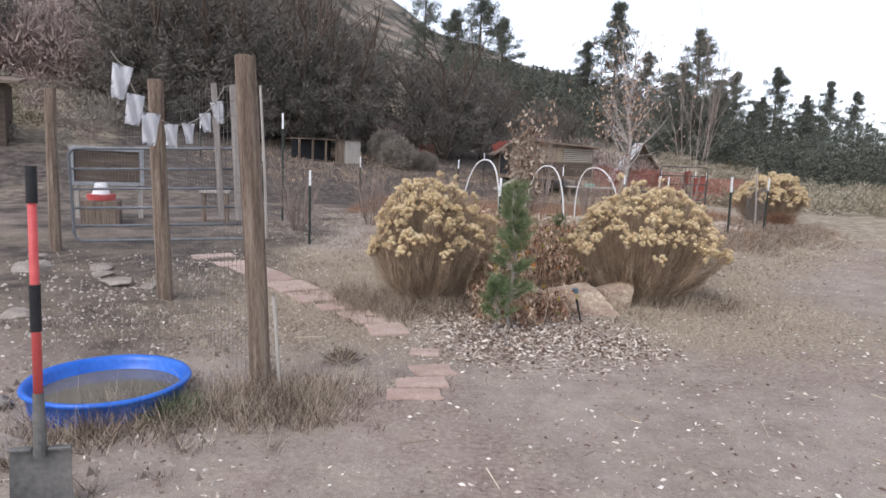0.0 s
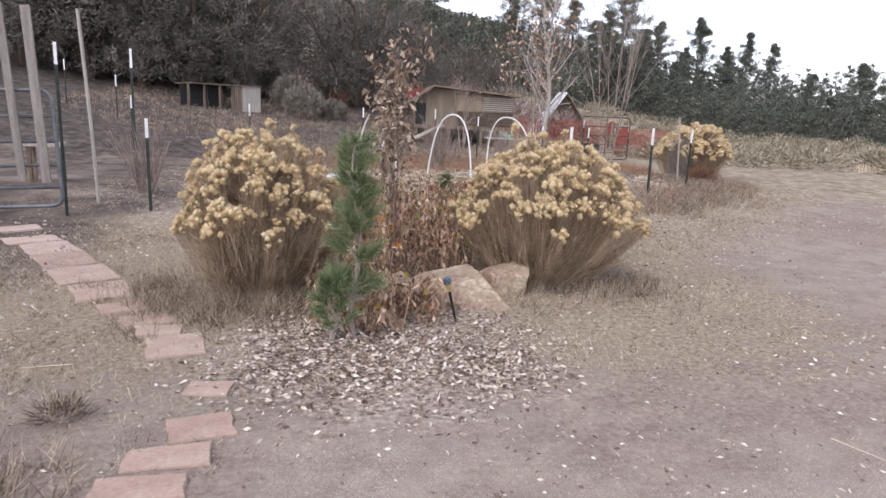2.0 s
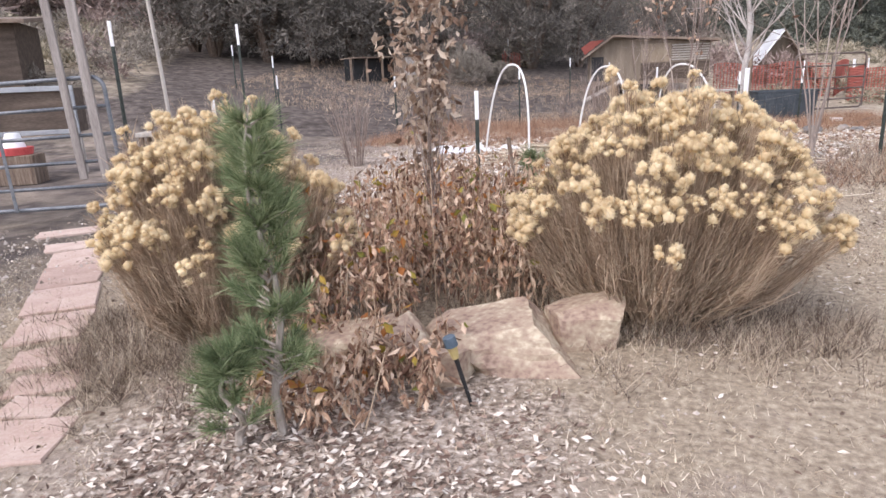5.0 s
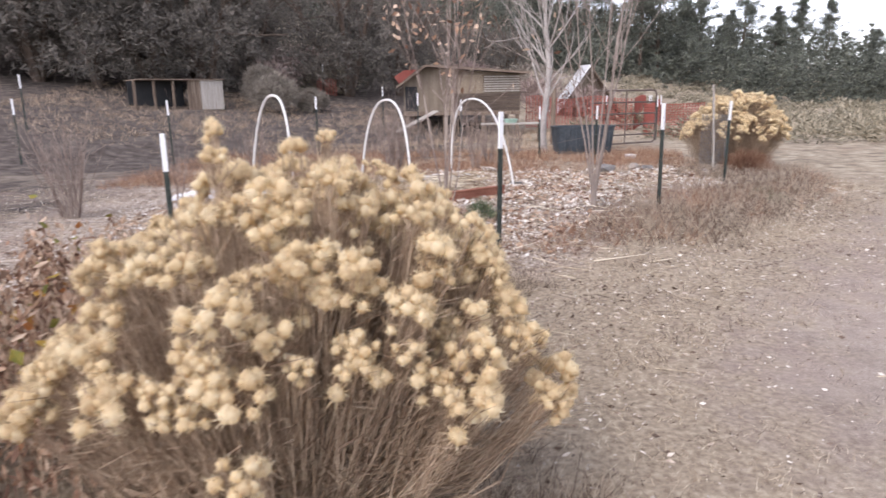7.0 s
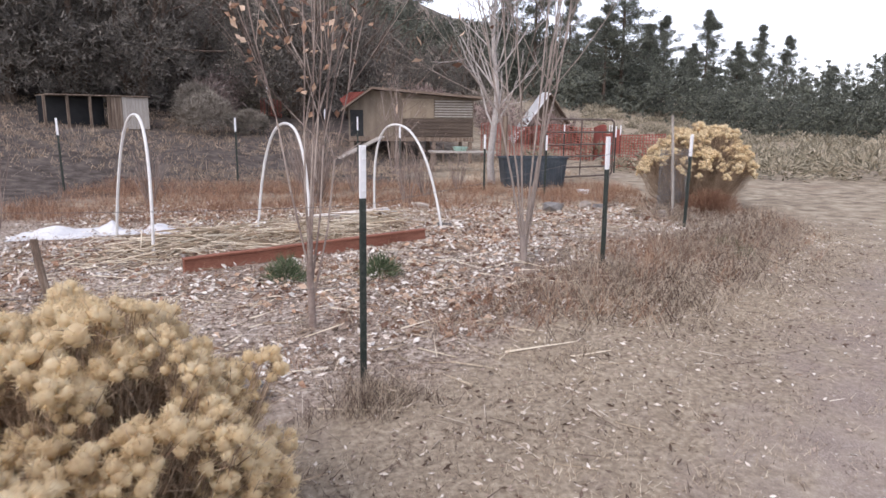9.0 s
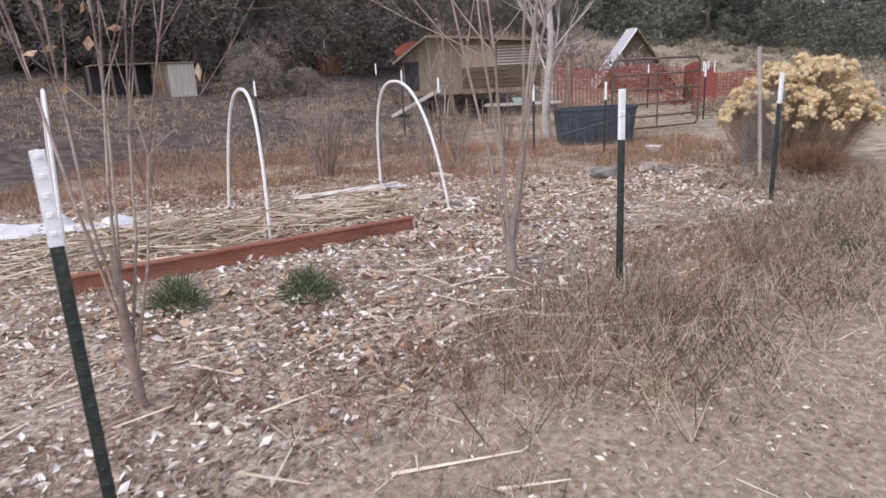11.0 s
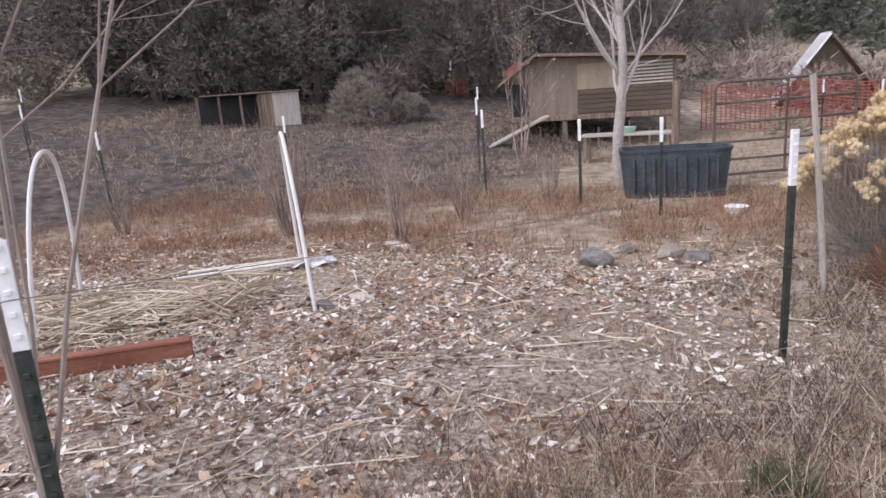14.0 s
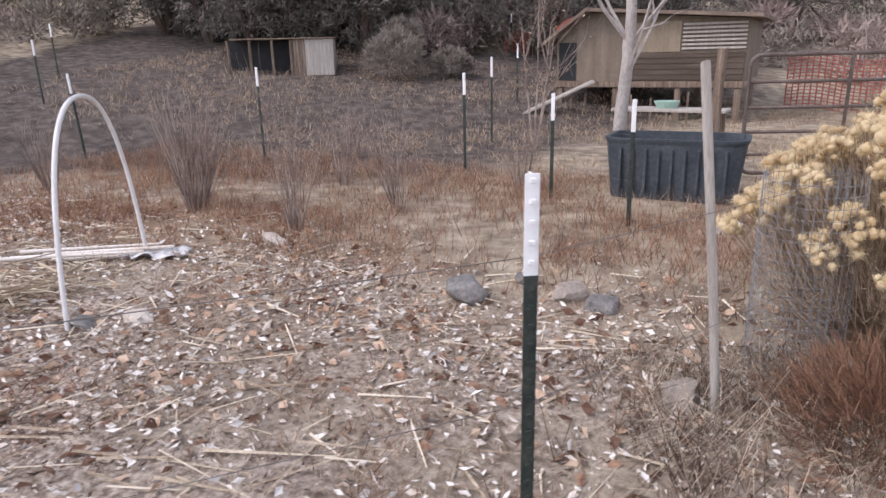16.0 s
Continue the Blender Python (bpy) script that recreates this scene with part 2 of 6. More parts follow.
M_OAK = material("bare_oak_scrub", [(0.16, 0.115, 0.10), (0.28, 0.21, 0.185), (0.42, 0.33, 0.29)], 0.4, 5, bump=0, island=0.35)
M_PALESCRUB = material("pale_dry_scrub", [(0.15, 0.128, 0.105), (0.25, 0.218, 0.18), (0.36, 0.315, 0.26)], 0.6, 6, bump=0, island=0.35)
M_RUST = material("rust_brown_twigs", [(0.14, 0.07, 0.045), (0.22, 0.115, 0.07), (0.30, 0.175, 0.11)], 5, 40, bump=0, island=0.4)
M_DARKWOOD = material("dark_boards", [(0.05, 0.035, 0.028), (0.10, 0.075, 0.058), (0.17, 0.13, 0.10)], 3, 30, bump=0.3, stretch=(0.5, 3, 3))
M_ROOF = material("brown_roofing", [(0.12, 0.085, 0.065), (0.20, 0.15, 0.115), (0.29, 0.23, 0.18)], 2, 20, bump=0.3)
M_POSTGREEN = material("dark_green_paint", [(0.018, 0.026, 0.022), (0.035, 0.045, 0.038), (0.08, 0.08, 0.068)], 9, 60, rough=0.55, bump=0.2, dist=0.002)
M_POSTWHITE = material("white_post_paint", [(0.55, 0.55, 0.55), (0.76, 0.76, 0.76), (0.84, 0.84, 0.84)], 14, 70, rough=0.6, bump=0.2, dist=0.002, spread=(0.2, 0.5))
M_PVC = material("white_plastic_pipe", [(0.66, 0.64, 0.61), (0.80, 0.79, 0.77)], 7, 40, rough=0.4, bump=0.05)
M_SHEET = material("white_plastic_sheet", [(0.60, 0.60, 0.61), (0.80, 0.80, 0.80)], 5, 30, rough=0.5, bump=0.5, dist=0.02)
M_METAL = material("galvanised_steel", [(0.25, 0.26, 0.275), (0.40, 0.41, 0.42)], 6, 50, rough=0.5, metal=0.6, bump=0.1)
M_GATE = material("grey_green_gate_tube", [(0.085, 0.092, 0.10), (0.155, 0.165, 0.178), (0.25, 0.25, 0.255)], 6, 50, rough=0.5, metal=0.3, bump=0.1)
M_RUSTGATE = material("rusty_gate_tube", [(0.07, 0.05, 0.045), (0.14, 0.105, 0.09), (0.22, 0.18, 0.16)], 6, 50, rough=0.6, metal=0.3, bump=0.1)
M_WIRE = material("rusty_wire", [(0.12, 0.11, 0.10), (0.24, 0.225, 0.21)], 8, 50, rough=0.6, metal=0.4, bump=0)
M_ROOFWHITE = material("white_metal_roofing", [(0.76, 0.77, 0.78), (0.86, 0.86, 0.86)], 1.5, 20, rough=0.35, bump=0.1)
M_SANDSTONE = material("sandstone", [(0.19, 0.125, 0.10), (0.33, 0.235, 0.18), (0.43, 0.34, 0.25), (0.60, 0.52, 0.39)], 4.5, 30, bump=0.8, dist=0.012, stretch=(1, 1, 1.3), spread=(0.34, 0.64))
M_FLAG = material("pink_flagstone", [(0.38, 0.265, 0.215), (0.48, 0.35, 0.29), (0.57, 0.45, 0.38)], 5, 50, bump=0.4, dist=0.006, obj=0.25)
M_BASALT = material("grey_field_stone", [(0.10, 0.095, 0.09), (0.20, 0.19, 0.18), (0.32, 0.30, 0.28)], 5, 40, bump=0.5, dist=0.01)
M_PALESTONE = material("pale_stone", [(0.40, 0.34, 0.28), (0.58, 0.52, 0.45), (0.68, 0.62, 0.54)], 5, 40, bump=0.5, dist=0.01)
M_PEBBLE = material("pebbles", [(0.18, 0.145, 0.118), (0.33, 0.275, 0.23), (0.48, 0.42, 0.365)], 2, 30, bump=0, island=0.8)
M_POOL = material("blue_plastic", [(0.012, 0.09, 0.42), (0.022, 0.14, 0.60), (0.045, 0.20, 0.68)], 4, 30, rough=0.35, bump=0.08, spec=0.5)
M_MUDWATER = material("muddy_water", [(0.13, 0.115, 0.085), (0.20, 0.175, 0.135)], 2, 12, rough=0.12, bump=0.05, spec=0.5)
M_RED = material("red_fibreglass", [(0.50, 0.07, 0.07), (0.66, 0.13, 0.12)], 6, 40, rough=0.45, bump=0.05)
# rubber, and the painted-in shade of the shelter bay and coop doorway
M_BLACK = material("black_rubber_and_shade", [(0.012, 0.012, 0.013), (0.03, 0.03, 0.031)], 6, 40, rough=0.6, bump=0.1)
M_STEEL = material("worn_shovel_steel", [(0.10, 0.10, 0.095), (0.17, 0.165, 0.155), (0.24, 0.23, 0.21)], 6, 40, rough=0.6, metal=0.3, bump=0.15)
M_TUB = material("dark_stock_tank", [(0.03, 0.037, 0.044), (0.055, 0.066, 0.076), (0.10, 0.11, 0.12)], 4, 30, rough=0.6, bump=0.15)
M_CLOTH = material("white_cloth", [(0.66, 0.66, 0.68), (0.82, 0.82, 0.83)], 9, 120, rough=0.9, bump=0.1, through_light=0.3)
M_NET = material("orange_red_netting", [(0.38, 0.11, 0.085), (0.52, 0.18, 0.14)], 2, 20, rough=0.6, bump=0, through_light=0.3)
M_SOIL = material("dark_wet_soil", [(0.12, 0.092, 0.075), (0.20, 0.16, 0.13), (0.30, 0.245, 0.20)], 7, 60, bump=0.8, dist=0.02)
M_MINT = material("mint_green_plastic", [(0.30, 0.48, 0.40), (0.42, 0.60, 0.50)], 5, 30, rough=0.5, bump=0.05)
M_BLUECAP = material("blue_grey_lamp_cap", [(0.05, 0.075, 0.10), (0.12, 0.16, 0.20)], 9, 50, rough=0.3, bump=0.05)
M_AMBER = material("amber_lamp_lens", [(0.36, 0.27, 0.10), (0.52, 0.42, 0.20)], 9, 50, rough=0.3, bump=0)
M_STALK = material("cut_stalk", [(0.30, 0.225, 0.15), (0.53, 0.435, 0.315), (0.75, 0.665, 0.525)], 5, 50, bump=0, island=0.5)
M_TWIGMIX = material("twig_debris", [(0.15, 0.11, 0.085), (0.36, 0.29, 0.23), (0.66, 0.58, 0.48)], 4, 30, bump=0, island=0.8)
M_SCRAP = material("leaf_scraps", [(0.11, 0.075, 0.055), (0.25, 0.185, 0.14), (0.44, 0.355, 0.28), (0.72, 0.64, 0.55)], 3, 40, bump=0, island=0.8)


# ---- mesh helpers ----
RNG = np.random.default_rng(7)


def raw_mesh(name, verts, faces, smooth=False):
    """A mesh from an array of points and an array of faces that all have the same number of corners."""
    me = bpy.data.meshes.new(name)
    verts, faces = np.ascontiguousarray(verts, np.float32), np.ascontiguousarray(faces, np.int32)
    k = faces.shape[1]
    me.vertices.add(len(verts))
    me.vertices.foreach_set("co", verts.ravel())
    me.loops.add(faces.size)
    me.loops.foreach_set("vertex_index", faces.ravel())
    me.polygons.add(len(faces))
    me.polygons.foreach_set("loop_start", np.arange(0, faces.size, k, dtype=np.int32))
    me.polygons.foreach_set("use_smooth", np.full(len(faces), smooth))
    me.update(calc_edges=True)
    return me


def join(*pieces):
    """Several (points, faces) as one."""
    vs, fs, n = [], [], 0
    for v, f in pieces:
        vs.append(v)
        fs.append(f + n)
        n += len(v)
    return np.concatenate(vs), np.concatenate(fs)


def unit(v):
    return v / np.maximum(np.linalg.norm(v, axis=-1, keepdims=True), 1e-9)


def rand_dirs(n, up=0.0):
    return unit(RNG.normal(size=(n, 3)) + (0, 0, up))


def spikes(base, tip, width):
    """Blades: one triangle each, from a base of that width to the tip."""
    side = unit(np.cross(tip - base, RNG.normal(size=base.shape))) * np.reshape(width, (-1, 1)) / 2
    v = np.stack([base - side, base + side, tip], 1).reshape(-1, 3)
    return v, np.arange(len(v)).reshape(-1, 3)


def leaves(base, tip, width):
    """Leaf blades: two triangles each, widest in the middle, slightly folded."""
    side = unit(np.cross(tip - base, RNG.normal(size=base.shape))) * np.reshape(width, (-1, 1)) / 2
    mid = (base + tip) / 2 + unit(np.cross(side, tip - base)) * np.reshape(width, (-1, 1)) * 0.15
    v = np.stack([base, mid - side, tip, mid + side], 1).reshape(-1, 3)
    i = np.arange(0, len(v), 4)[:, None]
    return v, np.concatenate([i + [0, 1, 2], i + [0, 2, 3]])


def tubes(a, b, ra, rb, n=3):
    """Tapered stems from a to b, n-sided, as triangles."""
    d = unit(b - a)
    ref = np.where(np.abs(d[:, 2:]) > 0.9, [[1.0, 0, 0]], [[0, 0, 1.0]])
    u = unit(np.cross(d, ref))
    w = np.cross(d, u)
    rings = []
    for p, r in ((a, ra), (b, rb)):
        r = np.broadcast_to(np.reshape(r, (-1, 1)), (len(a), 1))
        for k in range(n):
            t = 2 * math.pi * k / n
            rings.append(p + r * (math.cos(t) * u + math.sin(t) * w))
    v = np.stack(rings, 1).reshape(-1, 3)
    i = (np.arange(len(a)) * 2 * n)[:, None]
    f = []
    for k in range(n):
        k2 = (k + 1) % n
        f += [i + [k, k2, n + k2], i + [k, n + k2, n + k]]
    return v, np.concatenate(f)


def part(name, data, mat, parent=None, label="", smooth=False, at=None):
    """Links a bmesh or a (points, faces) pair as one mesh object under a thing or part."""
    if isinstance(data, bmesh.types.BMesh):
        me = bpy.data.meshes.new(name)
        data.to_mesh(me)
        data.free()
        if smooth:
            me.polygons.foreach_set("use_smooth", np.full(len(me.polygons), True))
    elif isinstance(data, bpy.types.Mesh):
        me = data
    else:
        me = raw_mesh(name, *data, smooth=smooth)
    if not me.materials:
        me.materials.append(mat)
    ob = new(name, me)
    if parent:
        ob.parent = parent
    if at is not None:
        ob.matrix_basis = at
    if label:
        ob["label"] = label
    return ob


def thing(name, m, label, category, group="", kind=""):
    ob = new(name)
    ob.empty_display_size = 0.1
    ob.matrix_basis = m
    return tagged(ob, label, category, group, kind)


def box(bm, size, m=Matrix(), bevel=0.0):
    r = bmesh.ops.create_cube(bm, size=1.0, matrix=m @ Matrix.Diagonal((*size, 1)))
    if bevel:
        edges = list({e for v in r["verts"] for e in v.link_edges})
        bmesh.ops.bevel(bm, geom=edges, offset=bevel, segments=1, affect="EDGES", profile=0.5)
    return bm


def box_between(bm, p0, p1, bevel=0.0):
    p0, p1 = Vector(p0), Vector(p1)
    return box(bm, [abs(c) for c in (p1 - p0)], Matrix.Translation((p0 + p1) / 2), bevel)


def rod(bm, a, b, r, r2=None, n=10):
    a, b = Vector(a), Vector(b)
    d = b - a
    m = Matrix.Translation((a + b) / 2) @ d.to_track_quat("Z", "Y").to_matrix().to_4x4()
    bmesh.ops.create_cone(bm, cap_ends=True, segments=n, radius1=r, radius2=r if r2 is None else r2, depth=d.length, matrix=m)
    return bm


def pipe(points, r, n=8):
    """A bent round tube through the points, as (points, faces)."""
    p = np.array(points, float)
    d = unit(np.gradient(p, axis=0))
    ref = unit(np.cross(d[0], [0.3, 0.2, 0.9]) if abs(d[0][2]) < 0.95 else np.cross(d[0], [1.0, 0, 0]))
    ring = []
    for q, t in zip(p, d):
        ref = unit(ref - t * (ref @ t))
        w = np.cross(t, ref)
        ring.append([q + r * (math.cos(2 * math.pi * k / n) * ref + math.sin(2 * math.pi * k / n) * w) for k in range(n)])
    v = np.array(ring).reshape(-1, 3)
    f = [[i * n + k, i * n + (k + 1) % n, (i + 1) * n + (k + 1) % n, (i + 1) * n + k] for i in range(len(p) - 1) for k in range(n)]
    return v, np.array(f)


def stone(seed, size, rough=0.25, sub=3, flat=0.0, blocky=False):
    """A lumpy stone, or a split block with flat faces, centred on its middle."""
    bm = bmesh.new()
    bmesh.ops.create_icosphere(bm, subdivisions=sub, radius=1.0)
    off = Vector((seed * 3.7, seed * 1.3, seed * 2.1))
    r = np.random.default_rng(seed)
    cuts = [(Vector(c).normalized(), 0.6) for c in r.normal(size=(9, 3))]
    if blocky:
        axes = np.array([(1, 0, 0), (-1, 0, 0), (0, 1, 0), (0, -1, 0), (0, 0, 1), (0, 0, -1)]) + r.normal(size=(6, 3)) * 0.32
        cuts = [(Vector(c).normalized(), 0.56) for c in axes] + [(Vector(c).normalized(), 0.68) for c in r.normal(size=(6, 3))]
    for v in bm.verts:
        p = v.co * (1.25 if blocky else 1.0)
        for c, lim in cuts:
            d = p.dot(c) - lim
            if d > 0:
                p -= c * d * 0.985
        p *= 1 + rough * 0.7 * noise.noise(p * 1.3 + off) * (0.35 if blocky else 1) + rough * 0.22 * noise.noise(p * 5 + off)
        if flat and p.z > flat:
            p.z = flat + (p.z - flat) * 0.2
        v.co = Vector((p.x * size[0], p.y * size[1], p.z * size[2]))
    return bm




# ---- the ground: one sheet from the yard to the hills ----
def smooth(a, b, x):
    t = np.clip((x - a) / (b - a), 0, 1)
    return t * t * (3 - 2 * t)


RIDGE_AZ = [-180, -70, -40, -22, -12, -9, -6, -3, 1, 5, 10, 14, 18, 23, 30, 60, 180]
RIDGE_EL = [2, 9, 14, 14.0, 11.0, 8.6, 7.0, 5.4, 4.4, 3.5, 2.8, 2.3, 1.8, 1.1, 0.6, 0.5, 2]
SKY_AZ = [-60, -12, -9.5, -4, 0, 4, 9, 11, 15.5, 22, 30, 40, 60]
SKY_EL = [22, 14.5, 10, 8.2, 8.6, 8.3, 7.7, 7.0, 6.2, 5.4, 4.7, 5, 5]


def ground_z(x, y):
    x, y = np.asarray(x, float), np.asarray(y, float)
    z = 0.15 * smooth(8.6, 12.4, y)
    z = z + 0.11 * np.exp(-((x - 4.9) ** 2 + (y - 12.85) ** 2) / 1.1)
    z = z + 0.05 * np.exp(-((x - 1.2) ** 2 / 1.2 + (y - 7.9) ** 2 / 1.4))
    u = -0.75 * x + 0.66 * y
    z = z + 0.17 * np.maximum(0, u - 14.7) * smooth(13.5, 17.5, u) * smooth(14, 20, y)
    r, az = np.hypot(x, y), np.degrees(np.arctan2(x, y))
    el = np.interp(az, RIDGE_AZ, RIDGE_EL)
    z = z + np.tan(np.radians(el)) * np.minimum(r, 240) * smooth(38, 240, r) * (0.96 + 0.04 * np.sin(az * 0.9))
    near = 1 - smooth(22, 40, r)
    z = z + near * (0.012 * np.sin(2.1 * x + 0.7 * y) * np.sin(1.7 * y - 0.4 * x) + 0.003 * np.sin(5.3 * x + 1.1) * np.sin(4.7 * y))
    z = z + (1 - near) * (1 - 0.8 * smooth(8, 16, az)) * (0.10 * np.sin(0.19 * x + 1) * np.sin(0.23 * y) + 0.6 * np.sin(0.045 * x) * np.sin(0.05 * y + 2) * smooth(50, 120, r) + (0.4 * np.sin(0.16 * x + 0.05 * y) * np.sin(0.13 * y) + 0.25 * np.sin(0.37 * x) * np.sin(0.31 * y + 1)) * smooth(90, 170, r))
    return z


def gz(x, y):
    return float(ground_z(x, y))


FENCE = Vector((0.682, 0.731))       # direction of the garden's long side


def fence_side(x, y):
    """Metres to the garden's side (positive) of its long fence."""
    return (y - 10.57) * 0.682 - (x - 3.25) * 0.731


def axis_steps(lo, a, b, hi, step, grow):
    mid = np.arange(a, b, step)
    out, s, p = [], step, b
    while p < hi:
        out.append(p)
        s *= grow
        p += s
    low, s, p = [], step, a - step
    while p > lo:
        low.append(p)
        s *= grow
        p -= s
    return np.array(low[::-1] + list(mid) + out)


gx, gy_ = axis_steps(-650, -6.5, 10.5, 650, 0.16, 1.06), axis_steps(-160, 1.5, 22, 720, 0.16, 1.06)
GX, GY = np.meshgrid(gx, gy_)
gv = np.stack([GX.ravel(), GY.ravel(), ground_z(GX, GY).ravel()], 1)
nx = len(gx)
gi = (np.arange(len(gy_) - 1)[:, None] * nx + np.arange(nx - 1)[None]).reshape(-1, 1)
ground_mesh = raw_mesh("ground", gv, gi + [0, 1, nx + 1, nx], smooth=True)
ground_mesh.materials.append(M_GROUND)
X, Y = gv[:, 0], gv[:, 1]
R, AZ = np.hypot(X, Y), np.degrees(np.arctan2(X, Y))
side = fence_side(X, Y)
zones = {
    "litter": smooth(-0.75, 0.2, side) * smooth(9.6, 10.8, Y) * (1 - smooth(18, 22, Y)) * (1 - smooth(1.5, 3.0, -X)) * 0.75
    + 0.7 * np.exp(-(((X - 0.9) / 1.2) ** 2 + ((Y - 6.1) / 1.2) ** 2) ** 2),
    "redgrass": smooth(16.3, 17.6, Y - 0.25 * X + 0.9) * (1 - smooth(20.5, 22, Y)) * smooth(-2.5, -0.5, X) * smooth(-0.4, 0.4, side) * 0.75,
    "stubble": np.clip(0.62 * np.exp(-((side + 0.9) / 0.9) ** 2) * smooth(6.5, 9, Y) + 0.5 * np.exp(-(((X - 2.6) / 2.0) ** 2 + ((Y - 7.4) / 1.8) ** 2) ** 2) + 0.42 * smooth(1.0, -0.6, X) * smooth(4.5, 6.5, Y) * smooth(12, 10, Y) + 0.22, 0, 0.7),
    "field": np.maximum(smooth(20, 26, Y) * 0.7, smooth(13, 20, R) * 0.6),
    "pasture": smooth(18.0, 20.8, Y - 0.12 * X) * (1 - smooth(46, 60, R)) * (1 - smooth(5, 13, AZ)) * 0.85 * (1 - 0.8 * np.exp(-((AZ + 4.2) / 2.2) ** 2) * smooth(31, 34, R)) * (1 - 0.85 * smooth(-25, -28.5, AZ) * smooth(17, 24, R))
    + 0.5 * smooth(-1.1, -2.6, X) * smooth(2.8, 5.2, Y + 0.3 * X) * smooth(22, 18, Y),
    "hill": smooth(50, 110, R) * 0.8 * (1 - smooth(14, 24, AZ)) + smooth(110, 200, R) * 0.4 * smooth(14, 24, AZ),
}
for zname, values in zones.items():
    at = ground_mesh.attributes.new(zname, "FLOAT", "POINT")
    at.data.foreach_set("value", np.clip(values, 0, 1).astype(np.float32))
tagged(new("ground", ground_mesh), "pale dry dirt yard rising to scrubby hills", "ground", kind="structure")


# ---- trees ----
def grow_branch(segs, p, d, length, r, depth, bend, rng, kids, spread, up):
    """Adds the segments of a limb and its side limbs to segs as (a, b, ra, rb)."""
    n = 4 if depth > 0 else 3
    pts = [p]
    for i in range(n):
        d = (d + Vector(rng.normal(size=3)) * bend + Vector((0, 0, up))).normalized()
        q = pts[-1] + d * (length / n)
        r0, r1 = r * (1 - 0.6 * i / n), r * (1 - 0.6 * (i + 1) / n)
        segs.append((tuple(pts[-1]), tuple(q), r0, r1))
        pts.append(q)
        if depth > 0 and i >= 1:
            for _ in range(kids):
                side_dir = (d + Vector(rng.normal(size=3)) * spread).normalized()
                grow_branch(segs, q, side_dir, length * rng.uniform(0.4, 0.62), r1 * 0.62, depth - 1, bend, rng, kids, spread, up)
    return pts


def tube_mesh(segs, n=4):
    a, b = np.array([s[0] for s in segs]), np.array([s[1] for s in segs])
    return tubes(a, b, np.array([s[2] for s in segs]), np.array([s[3] for s in segs]), n)


def juniper(name, m, height, width, seed, label, group, tufts=560, blades=28):
    """A dense dark conifer with several leaders, crown reaching almost to the ground."""
    rng = np.random.default_rng(seed)
    t = thing(name, m, label, "tree", group)
    segs = []
    for k in range(4):
        a = rng.uniform(0, 6.28)
        grow_branch(segs, Vector((0, 0, -0.2)), Vector((math.cos(a) * 0.35, math.sin(a) * 0.35, 1)), height * 0.75, 0.16, 1, 0.1, rng, 2, 0.7, 0.05)
    part("trunk", tube_mesh(segs, 6), M_TRUNK, t)
    ang, rad = rng.uniform(0, 6.28, 18), width * 0.3 * rng.uniform(0, 1, 18) ** 0.5
    lobes = np.column_stack([np.cos(ang) * rad, np.sin(ang) * rad, height * rng.uniform(0.16, 0.62 + 0.16 * (rad < width * 0.14), 18)])
    which = rng.integers(0, len(lobes), tufts)
    d = unit(rng.normal(size=(tufts, 3)))
    c = lobes[which] + d * rng.uniform(0.55, 1.0, (tufts, 1)) * (width * 0.24, width * 0.24, height * 0.2)
    c[:, 2] = np.clip(c[:, 2], height * 0.06, None)
    base = np.repeat(c, blades, 0) + rng.normal(size=(tufts * blades, 3)) * 0.16
    out = unit(np.repeat(d, blades, 0) + rng.normal(size=base.shape) * 0.8 + (0, 0, 0.5))
    part("crown", spikes(base, base + out * rng.uniform(0.10, 0.30, (len(base), 1)), rng.uniform(0.025, 0.068, len(base))), M_JUNIPER, t)
    return t


def pine_crown(rng, height, width, tufts, blades, low=0.14, blade=0.42, wide=0.13):
    """Needle clumps towards the ends of rising and drooping branches, with gaps and an uneven outline."""
    nb = max(18, tufts // 14)
    hb = low + (1 - low) * rng.uniform(0, 1, nb) ** 0.85
    ab = rng.uniform(0, 2 * math.pi, nb)
    lb = width / 2 * 1.4 * np.clip((1.03 - hb) / 0.75, 0.04, 1) ** 0.85 * np.clip(0.6 + (hb - low) * 2.2, 0, 1) * rng.uniform(0.3, 1.25, nb)
    tilt = rng.normal(size=nb) * 0.22 + 0.5 * (hb - 0.45)
    k = rng.integers(0, nb, tufts)
    f = 1.05 - 0.9 * rng.uniform(0, 1, tufts) ** 1.5
    reach = lb[k] * f
    a = ab[k] + rng.normal(size=tufts) * 0.16
    c = np.stack([np.cos(a) * reach, np.sin(a) * reach, hb[k] * height * 0.97 + reach * tilt[k]], 1) + rng.normal(size=(tufts, 3)) * width * 0.028 * (1.25 - hb[k])[:, None]
    base = np.repeat(c, blades, 0) + rng.normal(size=(tufts * blades, 3)) * (width * 0.028, width * 0.028, width * 0.024)
    out = unit(rng.normal(size=base.shape) + (0, 0, 0.5) + unit(np.repeat(c * (1, 1, 0), blades, 0)) * 0.7)
    return spikes(base, base + out * rng.uniform(0.4, 1.0, (len(base), 1)) * blade, rng.uniform(0.5, 1, len(base)) * wide)


